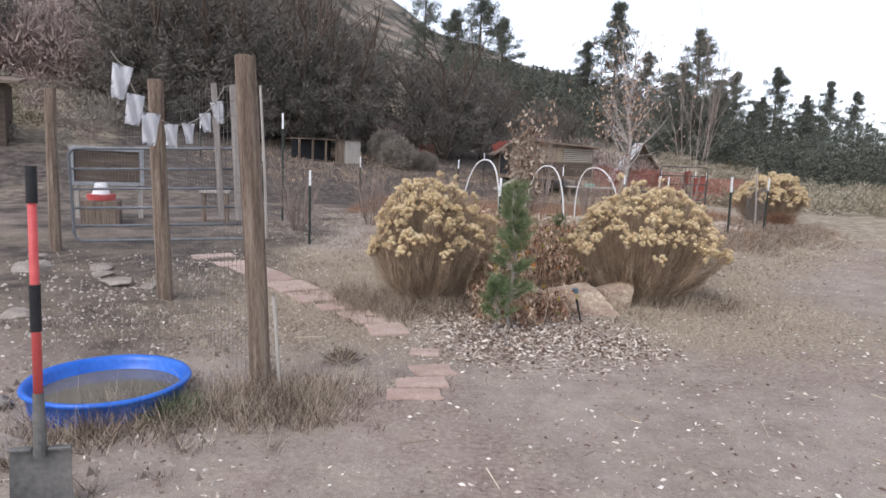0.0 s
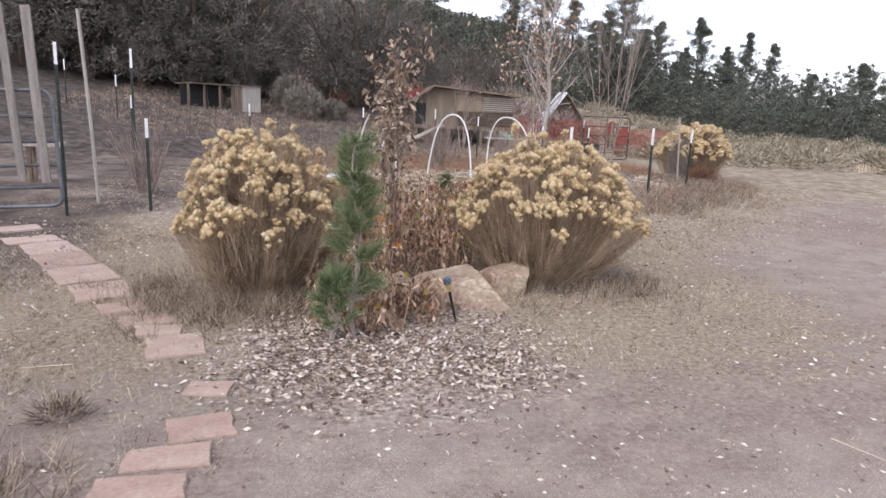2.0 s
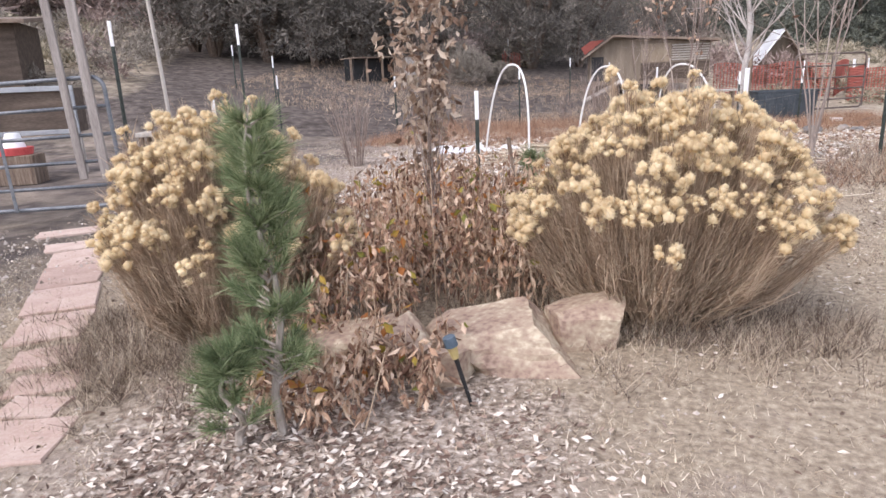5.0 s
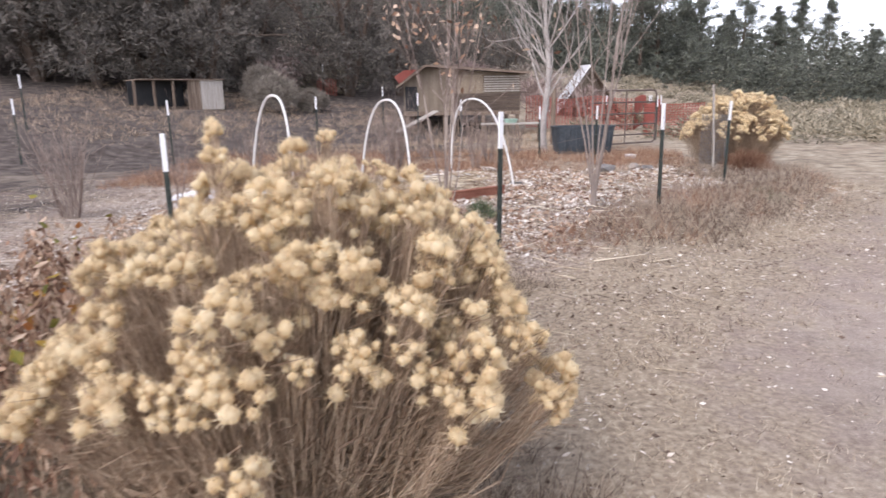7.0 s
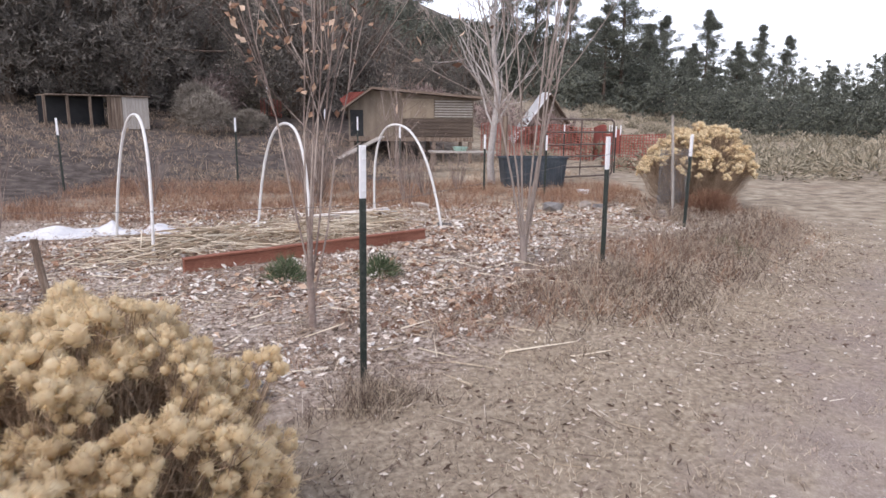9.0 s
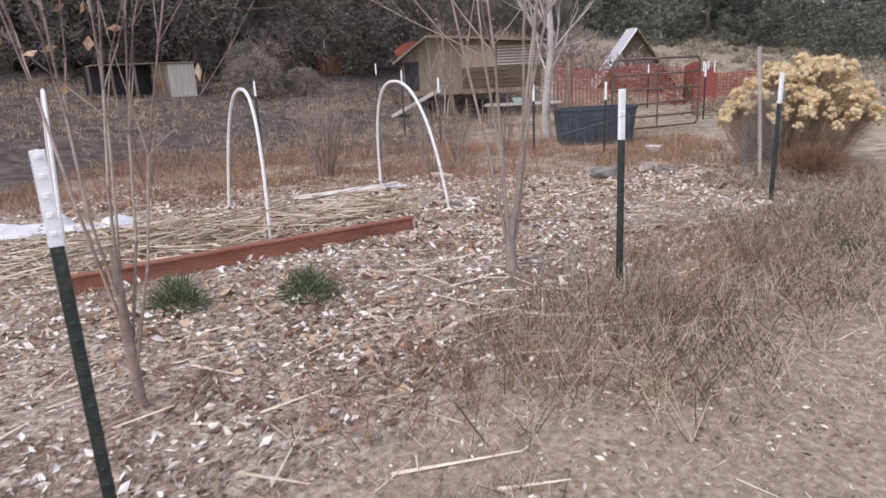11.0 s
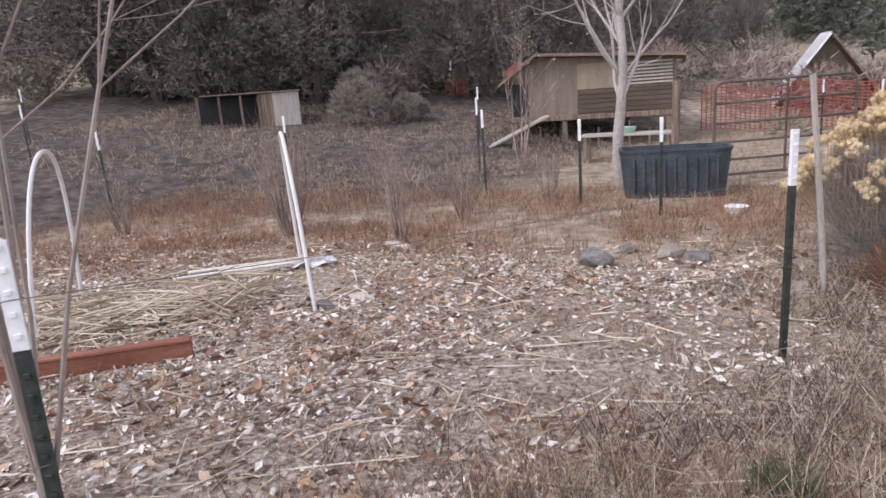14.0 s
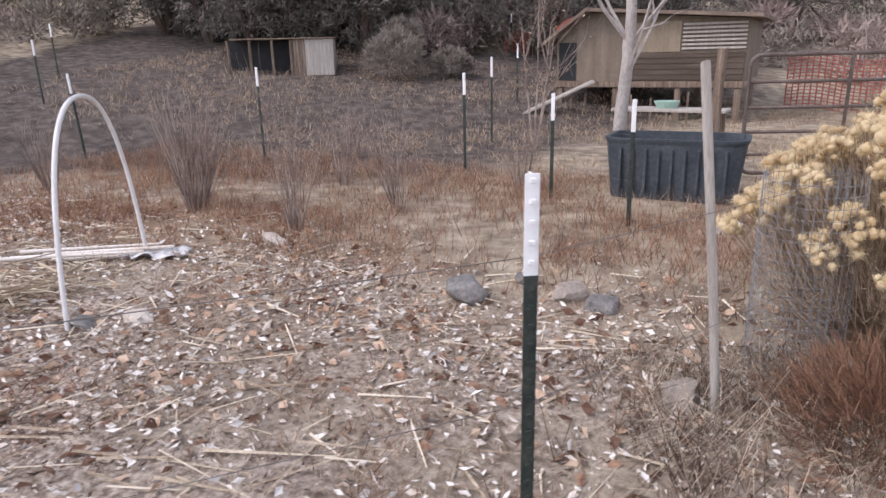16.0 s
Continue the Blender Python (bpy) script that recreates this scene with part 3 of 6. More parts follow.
def pine(name, m, height, width, seed, label, group, tufts=1050, blades=15, low=0.14):
    rng = np.random.default_rng(seed)
    t = thing(name, m, label, "tree", group)
    bm = bmesh.new()
    rod(bm, (0, 0, -0.5), (0.05, 0, height * 0.97), height * 0.019, 0.015, 8)
    for k in range(46):
        h, a = rng.uniform(low, 0.95), rng.uniform(0, 6.28)
        reach = width / 2 * max(0.1, 1.1 - h) ** 0.75 * 0.8
        rod(bm, (0, 0, h * height), (math.cos(a) * reach, math.sin(a) * reach, h * height - reach * 0.1), 0.035, 0.01, 4)
    part("trunk", bm, M_TRUNK, t)
    part("crown", pine_crown(rng, height, width, tufts, blades, low, 0.36, 0.085), M_PINE, t)
    return t


def polar(az, r):
    x, y = r * math.sin(radians(az)), r * math.cos(radians(az))
    return x, y, gz(x, y)


def place(x, y, s=1.0, turn=0.0, dz=0.0):
    return pose(x, y, gz(x, y) + dz, 0, 0, turn)


# dark junipers behind the pasture
jun = None
rng = np.random.default_rng(3)
JUN = [(-25.6, 33, 6.5), (-24, 31.5, 6.5), (-20, 30.5, 7.0), (-16.5, 30, 7.0), (-13.2, 30.5, 7.0), (-9.8, 30.5, 6.2), (-11.5, 34, 8.0), (-15, 35, 8.5), (-22, 36, 8.0), (-7.6, 33.5, 5.6),
       (-1.0, 33.5, 6.2), (2.2, 35.5, 5.2), (-18, 39, 9), (-37, 50, 8), (-40, 45, 8), (-45, 42, 7),
       (-2.0, 46, 6.0), (1.5, 42, 5.4), (4, 48, 5.2), (-8.5, 44, 7.2), (-0.5, 38, 4.6), (-24, 46, 9), (-18, 46, 10), (-13, 46, 10), (6.5, 44, 4.2), (9, 50, 4.4)]
protos = [juniper("juniper_tree", place(*polar(*JUN[k][:2])[:2]), 7.5, 7.0, 20 + k, "dark grey-green juniper with dense low crown", "junipers behind the pasture") for k in range(3)]
for k, (az, r, h) in enumerate(JUN[3:]):
    x, y, z = polar(az, r)
    o = copy_thing(protos[k % 3], place(x, y, turn=rng.uniform(0, 360)))
    o.scale = (h / 7.5 * rng.uniform(0.8, 1.1),) * 2 + (h / 7.5,)

# tall pines that stand clear above the woods
PINES = [(1.5, 62, 13.6, 6.0), (-3.2, 95, 21.0, 6.0), (12.7, 80, 15.6, 6.8), (15.3, 78, 10.5, 5.0), (19.2, 74, 13.2, 6.6), (18.0, 72, 9.5, 5.5), (22.0, 86, 10.4, 5.4), (24.9, 92, 12.0, 5.6),
         (28.4, 105, 12.2, 4.4), (30.2, 108, 11.6, 5.0), (27.0, 110, 10.0, 5.0), (21.0, 82, 9.0, 6), (33.0, 100, 8.0, 5), (36, 96, 9, 6), (40, 98, 10, 6), (3.4, 70, 11.0, 6), (-0.6, 72, 11, 6), (10.5, 84, 11, 6), (17, 84, 9, 6)]
pp = [pine("pine_tree", place(*polar(0, 300 + 5 * k)[:2]), 12.0, 6.0, 40 + k, "tall dark green pine at the wood's edge", "tall pines", low=(0.1, 0.2, 0.3)[k]) for k in range(3)]
for k, (az, r, h, w) in enumerate(PINES):
    x, y, z = polar(az, r)
    o = copy_thing(pp[k % 3], place(x, y, turn=rng.uniform(0, 360)))
    o.scale = (w / 6.2, w / 6.2, h / 12.0)
for k in range(3):
    x, y, z = polar(21 + 3 * k, 99)
    pp[k].matrix_basis = place(x, y) @ Matrix.Diagonal((0.8, 0.8, 0.7, 1))

# woods on the hills and along the plain: one joined mass
wv = []
rng = np.random.default_rng(11)
for k in range(2230):
    if k < 800:
        az, r = rng.uniform(-46, 16), 50 + 190 * rng.uniform(0, 1) ** 0.8
        if -10.5 < az < -2.5 and r > 100 and rng.uniform() < 0.3:
            continue
        if az < -24 and (r < 90 or rng.uniform() < 0.45):
            continue
    elif k < 1350:
        az, r = rng.uniform(-5, 15), 100 + 138 * rng.uniform(0, 1) ** 0.6
    elif k < 1950:
        az, r = rng.uniform(8, 60), 80 + 62 * rng.uniform(0, 1) ** 1.4
    else:
        az, r = rng.uniform(5, 52), rng.uniform(64, 84)
    x, y, z = polar(az, r)
    h = rng.uniform(3.5, 8.5) + (1.5 if az > 12 else 0.0)
    h = min(h, math.tan(radians(np.interp(az, SKY_AZ, SKY_EL))) * r * (rng.uniform(0.62, 1.04) if az > 10 else rng.uniform(0.85, 1.02)) + 1.5 - z)
    if -10.5 < az < -4.0 and r > 100:
        h *= 0.6
    if k >= 1950:
        h = min(h, rng.uniform(2.2, 4.6))
    if h < 1.2:
        continue
    v, f = pine_crown(rng, h, h * (rng.uniform(0.38, 0.66) if k < 1950 else rng.uniform(0.7, 1.0)), 80 if k >= 1350 else 46, 6, low=0.02, blade=0.38 if k >= 1350 else 0.52, wide=0.14 if k >= 1350 else 0.2)
    wv.append((v + (x, y, z), f))
tagged(part("distant_woods", join(*wv), M_PINE), "dark pine and juniper woods on the hillside", "woods", kind="stuff")

# grey-green scrub mounds on the plain and the pasture's edge
sv = []
for k in range(420):
    if k < 330:
        az, r = rng.uniform(15, 62), rng.uniform(26, 88) ** 1.0
        h = rng.uniform(0.4, 1.05)
    elif k < 380:
        az, r = rng.uniform(-6.5, -2), rng.uniform(33, 48)
        h = rng.uniform(0.5, 1.4)
    else:
        az, r = rng.uniform(-44, -32), rng.uniform(26, 40)
        h = rng.uniform(0.4, 1.0)
    x, y, z = polar(az, r)
    n = 280
    d = unit(rng.normal(size=(n, 3)) + (0, 0, 0.6)) * (h * 1.1, h * 1.1, h * 0.8)
    d[:, 2] = np.abs(d[:, 2])
    base = d * rng.uniform(0.4, 1, (n, 1)) + (x, y, z)
    sv.append(spikes(base, base + unit(d + rng.normal(size=d.shape) * 0.25) * h * 0.25, rng.uniform(0.03, 0.07, n) * h + r * 0.0005))
tagged(part("sagebrush", join(*sv), M_SAGE), "grey-green and tan sagebrush on the plain", "shrub", kind="stuff")

# bare scrub oak on the slope, pale brush round the shelters
ov, pv_ = [], []
for k in range(300):
    if k < 190:
        az, r, h, pale = rng.uniform(-44, -25.5), rng.uniform(42, 84), rng.uniform(1.4, 3.4), rng.uniform() < 0.12
    elif k < 240:
        az, r, h, pale = rng.uniform(-42, -27), rng.uniform(23, 38), rng.uniform(0.4, 1.1), rng.uniform() < 0.75
    elif k < 275:
        az, r, h, pale = rng.uniform(-8.5, -3), rng.uniform(30, 44), rng.uniform(0.7, 1.5), rng.uniform() < 0.5
    else:
        az, r, h, pale = rng.uniform(4, 17), rng.uniform(36, 46), rng.uniform(0.7, 1.6), rng.uniform() < 0.3
    x, y, z = polar(az, r)
    n = 420
    lob = unit(rng.normal(size=(7, 3)) + (0, 0, 0.5)) * (h * 0.55, h * 0.55, h * 0.4) + (0, 0, h * 0.4)
    d = unit(rng.normal(size=(n, 3)) + (0, 0, 0.4))
    base = lob[rng.integers(0, 7, n)] + d * rng.uniform(0.15, 0.42, (n, 1)) * h
    base[:, 2] = np.abs(base[:, 2])
    (pv_ if pale else ov).append(spikes(base + (x, y, z), base + (x, y, z) + unit(d + rng.normal(size=d.shape) * 0.5 + (0, 0, 0.4)) * h * rng.uniform(0.12, 0.3, (n, 1)), rng.uniform(0.02, 0.05, n) * h + r * 0.0004))
tagged(part("oak_scrub", join(*ov), M_OAK), "bare mauve-brown scrub oak on the slope", "shrub", kind="stuff")
tagged(part("pale_scrub", join(*pv_), M_PALESCRUB), "pale tan dry brush on the slope", "shrub", kind="stuff")


def round_bush(x, y, h, w, seed, label):
    rng = np.random.default_rng(seed)
    n = 6500
    lob = unit(rng.normal(size=(16, 3)) + (0, 0, 0.5)) * (w * 0.33, w * 0.33, h * 0.36) + (0, 0, h * 0.4)
    d = unit(rng.normal(size=(n, 3)) + (0, 0, 0.3))
    base = lob[rng.integers(0, 16, n)] + d * rng.uniform(0.1, 0.26, (n, 1)) * h
    base[:, 2] = np.abs(base[:, 2])
    ob = part("round_shrub", spikes(base, base + unit(d + rng.normal(size=d.shape) * 0.5 + (0, 0, 0.4)) * rng.uniform(0.06, 0.2, (n, 1)), rng.uniform(0.012, 0.03, n)), M_PALESCRUB, at=place(x, y))
    return tagged(ob, label, "shrub", "round shrubs")


round_bush(-2.3, 27.5, 1.25, 1.5, 1, "large pale grey-tan shrub beside the shelter")
round_bush(-3.1, 29.0, 1.3, 1.5, 2, "pale dry shrub behind the shelter")
round_bush(-1.3, 28.6, 0.7, 1.2, 3, "lower mauve-grey shrub on the slope")

# bunch grass on the plain beside the track
az, r = np.radians(rng.uniform(23, 62, 3600)), 17 + 50 * rng.uniform(0, 1, 3600) ** 1.3
q = np.column_stack([r * np.sin(az), r * np.cos(az)])
q = q[(fence_side(q[:, 0], q[:, 1]) < -1.0) & ((q[:, 1] > 19.5 + 0.15 * q[:, 0]))]
q = np.repeat(q, 14, 0) + rng.normal(size=(len(q) * 14, 2)) * 0.12
b = np.column_stack([q, ground_z(q[:, 0], q[:, 1])])
d = unit(np.column_stack([rng.normal(size=(len(b), 2)) * 0.5, np.ones(len(b))]))
tagged(part("bunch_grass", spikes(b, b + d * rng.uniform(0.12, 0.36, (len(b), 1)), np.full(len(b), 0.022)), M_STRAW), "tan bunch grass over the plain", "dead grass", kind="stuff")


# ---- rabbitbrush ----
OCTA = np.array([(1, 0, 0), (0, 1, 0), (-1, 0, 0), (0, -1, 0), (0, 0, 1.2), (0, 0, -1.2)])
OCTA_F = np.array([(0, 1, 4), (1, 2, 4), (2, 3, 4), (3, 0, 4), (1, 0, 5), (2, 1, 5), (3, 2, 5), (0, 3, 5)])


ICO_BM = bmesh.new()
bmesh.ops.create_icosphere(ICO_BM, subdivisions=1, radius=1.0)
ICO, ICO_F = np.array([v.co[:] for v in ICO_BM.verts]), np.array([[v.index for v in f.verts] for f in ICO_BM.faces])
ICO_BM.free()


def rabbitbrush(name, m, rx, ry, h, seed, label, lobes=150, drop=0.45, plumes=4, low=0.3, puff=0.085, lean=(0, 0), low_to=None):
    """A vase of fine dry stems from one foot; its dome is covered with soft cauliflower lumps of seed fluff."""
    rng = np.random.default_rng(seed)
    t = thing(name, m, label, "bush", "rabbitbrush bushes")
    i = np.arange(lobes)
    a, s = i * 2.39996 + rng.normal(size=lobes) * 0.25, np.sqrt((i + 0.5) / lobes) * rng.uniform(0.93, 1.05, lobes)
    lump = 1 + 0.12 * np.sin(a * 3 + seed) + 0.08 * np.sin(a * 5 + 2 * seed)
    hz = h * (1 - (1 - drop) * s ** 2.6) * rng.uniform(0.80, 1.0, lobes)
    top = rng.choice(np.flatnonzero(s < 0.75), plumes, replace=False)
    hz[top] *= rng.uniform(1.06, 1.16, plumes)
    fan = np.column_stack([np.cos(a) * s * lump * rx, np.sin(a) * s * lump * ry, hz])
    nl = int(lobes * low)
    la = rng.uniform(0, 2 * math.pi, nl) if low_to is None else low_to + rng.uniform(-0.75, 0.75, nl)
    lz = rng.uniform(0.36, 0.74, nl)
    lr = (0.42 + 0.55 * lz) * rng.uniform(0.85, 1.1, nl)
    fan = np.concatenate([fan, np.column_stack([np.cos(la) * lr * rx, np.sin(la) * lr * ry, lz * h])])
    fan[:, :2] += np.array(lean) * (fan[:, 2:] / h) ** 2
    size = np.concatenate([rng.uniform(0.65, 1.25, lobes), rng.uniform(0.5, 1.0, nl)]) * puff
    size[top] *= 0.7
    # soft heads over the upper side of each lump
    per = 13
    k = np.repeat(np.arange(len(fan)), per)
    out = unit(fan * (1, 1, 0.2))[k]
    d = unit(rng.normal(size=(len(k), 3)) + (0, 0, 0.8) + out * 0.55)
    tip = fan[k] + d * size[k][:, None] * rng.uniform(0.55, 0.95, (len(k), 1)) * (1, 1, 0.8)
    hr = size[k] * rng.uniform(0.26, 0.42, len(k))
    keep = rng.uniform(0, 1, len(k)) < 0.9
    n = len(tip)
    root = tip * (0.32, 0.32, 0) + rng.normal(size=tip.shape) * (0.05, 0.05, 0.01)
    knee = root * 0.45 + fan[k] * 0.55 - (0, 0, 0.05 * h) + (fan[k] - root) * (0.04, 0.04, 0) + rng.normal(size=tip.shape) * 0.035
    stem = join(tubes(root, knee, 0.0034, 0.0022), tubes(knee, tip, 0.0022, 0.0012))
    w = rng.integers(0, n, n * 14)
    f = rng.uniform(0.04, 0.97, (len(w), 1)) ** 0.8
    p = np.where(f < 0.5, root[w] + (knee[w] - root[w]) * f * 2, knee[w] + (tip[w] - knee[w]) * (f * 2 - 1))
    e = unit(unit(tip[w] - root[w]) + rng.normal(size=p.shape) * 0.5)
    twig = spikes(p, p + e * rng.uniform(0.05, 0.17, (len(w), 1)), rng.uniform(0.0022, 0.005, len(w)))
    ba, br = rng.uniform(0, 2 * math.pi, 3600), rng.uniform(0, 1, 3600) ** 0.6
    p = np.column_stack([np.cos(ba) * br * rx * 0.55, np.sin(ba) * br * ry * 0.55, rng.uniform(0, 0.42, 3600) * h * br])
    e = unit(np.column_stack([np.cos(ba) * 0.5, np.sin(ba) * 0.5, np.full(3600, 0.7)]) + rng.normal(size=p.shape) * 0.55)
    brush = spikes(p, p + e * rng.uniform(0.08, 0.30, (3600, 1)), rng.uniform(0.003, 0.007, 3600))
    tagged(part("stem_mass", join(stem, twig, brush), M_STEM, t, "tangled tan and grey-brown dry stems"), kind="stuff")
    c, r = tip[keep], hr[keep][:, None]
    ball = c[:, None] + ICO[None] * r[:, None] * rng.uniform(0.52, 0.88, (len(c), len(ICO), 1))
    balls = (ball.reshape(-1, 3), (np.arange(len(c))[:, None, None] * len(ICO) + ICO_F[None]).reshape(-1, 3))
    nf = 50
    dirs = unit(rng.normal(size=(len(c) * nf, 3)) + (0, 0, 0.25))
    base, rr = np.repeat(c, nf, 0), np.repeat(r, nf, 0)
    fuzz = join(balls, spikes(base + dirs * rr * 0.35, base + dirs * rr * rng.uniform(0.85, 1.38, (len(base), 1)), rng.uniform(0.09, 0.18, len(base)) * rr[:, 0]))
    tagged(part("seed_head_mass", fuzz, M_FLOWER, t, "fluffy pale straw-yellow seed heads", smooth=True), kind="stuff")
    return t


rabbitbrush("rabbitbrush_bush", place(-0.10, 7.25), 0.66, 0.62, 1.28, 1, "straw-yellow rabbitbrush in dry seed beside the flagstone path", 175, low=0.18, puff=0.075, plumes=7)
rabbitbrush("rabbitbrush_bush", place(2.22, 7.80), 0.80, 0.74, 1.25, 2, "large straw-yellow rabbitbrush behind the sandstone rocks", 220, drop=0.5, low=0.3, puff=0.082, plumes=9, lean=(0.08, 0.03), low_to=0.25)
rabbitbrush("rabbitbrush_bush", place(2.52, 8.95), 0.62, 0.58, 0.98, 3, "lower rabbitbrush with full yellow seed heads", 160, drop=0.36, low=0.4, puff=0.092)
rabbitbrush("rabbitbrush_bush", place(8.10, 17.42), 0.84, 0.82, 1.31, 4, "broad rabbitbrush leaning over the fence corner", 210, drop=0.5, plumes=2, low=0.25, puff=0.10, lean=(0.12, -0.05), low_to=-0.5)


# ---- sandstone rocks of the planting bed ----
def boulder(seed, x, y, z, size, turn, tilt, label, mat, group, flat=0.45, rough=0.22):
    block = mat is M_SANDSTONE
    if block:
        size = [c * 1.1 for c in size]
    ob = part("rock", stone(seed, size, rough, 4, 0 if block else flat, block), mat, smooth=False, at=pose(x, y, gz(x, y) + z, tilt, 0, turn))
    return tagged(ob, label, "rock", group)


boulder(3, 1.42, 7.15, 0.07, (0.50, 0.34, 0.19), 20, 5, "pinkish tan sandstone block edging the bed", M_SANDSTONE, "sandstone rocks", rough=0.3)
boulder(5, 1.88, 7.36, 0.08, (0.28, 0.24, 0.20), 24, 7, "tan flat-topped sandstone block edging the bed", M_SANDSTONE, "sandstone rocks")
boulder(8, 0.98, 6.98, 0.06, (0.26, 0.27, 0.20), 50, -6, "brown sandstone block among dead leaves", M_SANDSTONE, "sandstone rocks")
boulder(9, 0.68, 6.98, 0.05, (0.27, 0.25, 0.18), 0, 5, "buff sandstone half buried in leaves", M_SANDSTONE, "sandstone rocks")
boulder(12, 1.27, 6.84, 0.03, (0.17, 0.14, 0.15), 80, 0, "small tan sandstone wedge under the big block", M_SANDSTONE, "sandstone rocks")
boulder(14, 1.64, 7.10, 0.05, (0.06, 0.05, 0.07), 0, 0, "small yellow stone wedged between blocks", M_SANDSTONE, "sandstone rocks")
boulder(21, 2.66, 10.40, 0.05, (0.15, 0.13, 0.11), 15, 0, "grey stone beside the rabbitbrush", M_BASALT, "garden stones")
boulder(22, 5.74, 17.03, 0.07, (0.19, 0.14, 0.14), 10, 0, "dark grey rounded stone in the garden", M_BASALT, "garden stones")
boulder(23, 5.98, 17.45, 0.03, (0.09, 0.08, 0.08), 60, 0, "small grey stone in the garden", M_BASALT, "garden stones")
boulder(24, 6.36, 17.28, 0.04, (0.12, 0.09, 0.10), 30, 20, "tilted grey-tan stone in the garden", M_ROWSTONE, "garden stones")
boulder(25, 6.58, 17.22, 0.02, (0.15, 0.11, 0.09), 20, 0, "grey flat stone in the garden", M_BASALT, "garden stones")
boulder(26, 4.20, 15.78, 0.01, (0.11, 0.09, 0.06), 40, 0, "pale flat stone near the last hoop", M_PALESTONE, "garden stones")
boulder(27, 4.00, 15.55, 0.01, (0.12, 0.08, 0.07), 0, 0, "dark stone at the hoop's foot", M_BASALT, "garden stones")
boulder(28, 7.22, 16.35, 0.04, (0.11, 0.10, 0.11), 0, 0, "weathered grey-brown stone at the fence corner", M_ROWSTONE, "garden stones")
boulder(29, 3.74, 17.33, 0.04, (0.15, 0.10, 0.09), 0, 0, "pale tan stone at the garden's back", M_PALESTONE, "garden stones")
for k, (x, y, s) in enumerate(((-3.5, 7.47, 0.24), (-4.13, 8.28, 0.2), (-3.11, 7.39, 0.16), (-4.85, 8.09, 0.3), (-3.6, 5.95, 0.22), (-1.98, 3.4, 0.24), (-2.5, 3.95, 0.26), (-3.9, 7.9, 0.15), (-2.75, 7.0, 0.14), (-5.3, 8.9, 0.22))):
    boulder(40 + k, x, y, 0.02, (s, s * 0.7, s * 0.4), 37 * k, 0, "dull grey-tan stone in a rough row", M_ROWSTONE, "stone row")


# ---- flagstone path ----
def flagstone(seed, x, y, w, l, turn):
    r = np.random.default_rng(seed)
    bm = bmesh.new()
    n = 12
    ring = []
    for k in range(n):
        a = 2 * math.pi * (k + 0.5) / n
        q = max(abs(math.cos(a)), abs(math.sin(a)))
        s = 1 / q ** 0.97 * r.uniform(0.9, 1.03)
        ring.append((math.cos(a) * s * w / 2, math.sin(a) * s * l / 2))
    top = [bm.verts.new((a * 0.97, b * 0.97, 0.019 + r.uniform(-0.003, 0.003))) for a, b in ring]
    mid = [bm.verts.new((a, b, 0.012)) for a, b in ring]
    low = [bm.verts.new((a * 1.01, b * 1.01, -0.04)) for a, b in ring]
    bm.faces.new(top)
    for p, q in ((mid, top), (low, mid)):
        for k in range(n):
            bm.faces.new((p[k], p[(k + 1) % n], q[(k + 1) % n], q[k]))
    ob = part("flagstone", bm, M_FLAG, at=pose(x, y, gz(x, y) - 0.003, 0, 0, turn))
    return tagged(ob, "thin pinkish sandstone flag set flush in dirt", "flagstone", "flagstone path")


for k, (x, y, w, l, a) in enumerate(((-0.03, 4.46, 0.36, 0.16, 8), (0.00, 4.70, 0.35, 0.18, 12), (0.06, 4.98, 0.30, 0.24, 20), (-0.02, 5.40, 0.24, 0.16, 0), (-0.38, 6.02, 0.34, 0.38, -20), (-0.56, 6.28, 0.3, 0.2, -10),
                                     (-0.72, 6.52, 0.34, 0.24, -25), (-0.98, 6.80, 0.34, 0.26, -30), (-1.30, 7.20, 0.42, 0.50, -30), (-1.64, 7.66, 0.46, 0.58, -35), (-2.02, 8.17, 0.46, 0.62, -35),
                                     (-2.40, 8.68, 0.46, 0.58, -38), (-2.76, 9.05, 0.5, 0.34, -40), (-3.20, 9.50, 0.6, 0.3, -40))):
    flagstone(60 + k, x, y, w, l * 1.02, a if k < 4 else -a)


# ---- fence posts ----
def t_post(x, y, top, lean=0.0, turn=0.0, white=0.27, label="dark green steel fence post with a white tip"):
    g = gz(x, y)
    h = top - g
    t = thing("steel_fence_post", pose(x, y, g, lean, 0, turn), label, "fence post", "steel fence posts")
    below = None
    for name, z0, z1, mat in (("shaft", -0.25, h - white, M_POSTGREEN), ("painted_tip", h - white, h, M_POSTWHITE)):
        bm = bmesh.new()
        box_between(bm, (-0.019, -0.004, z0), (0.019, 0.003, z1), 0.001)
        box_between(bm, (-0.0035, 0.0032, z0), (0.0035, 0.030, z1), 0.001)
        z = max(z0, 0.05) + 0.03
        while z < z1 - 0.02:
            box_between(bm, (-0.008, -0.011, z), (0.008, -0.0042, z + 0.014), 0.002)
            z += 0.054
        below = part(name, bm, mat, below or t)
    return t


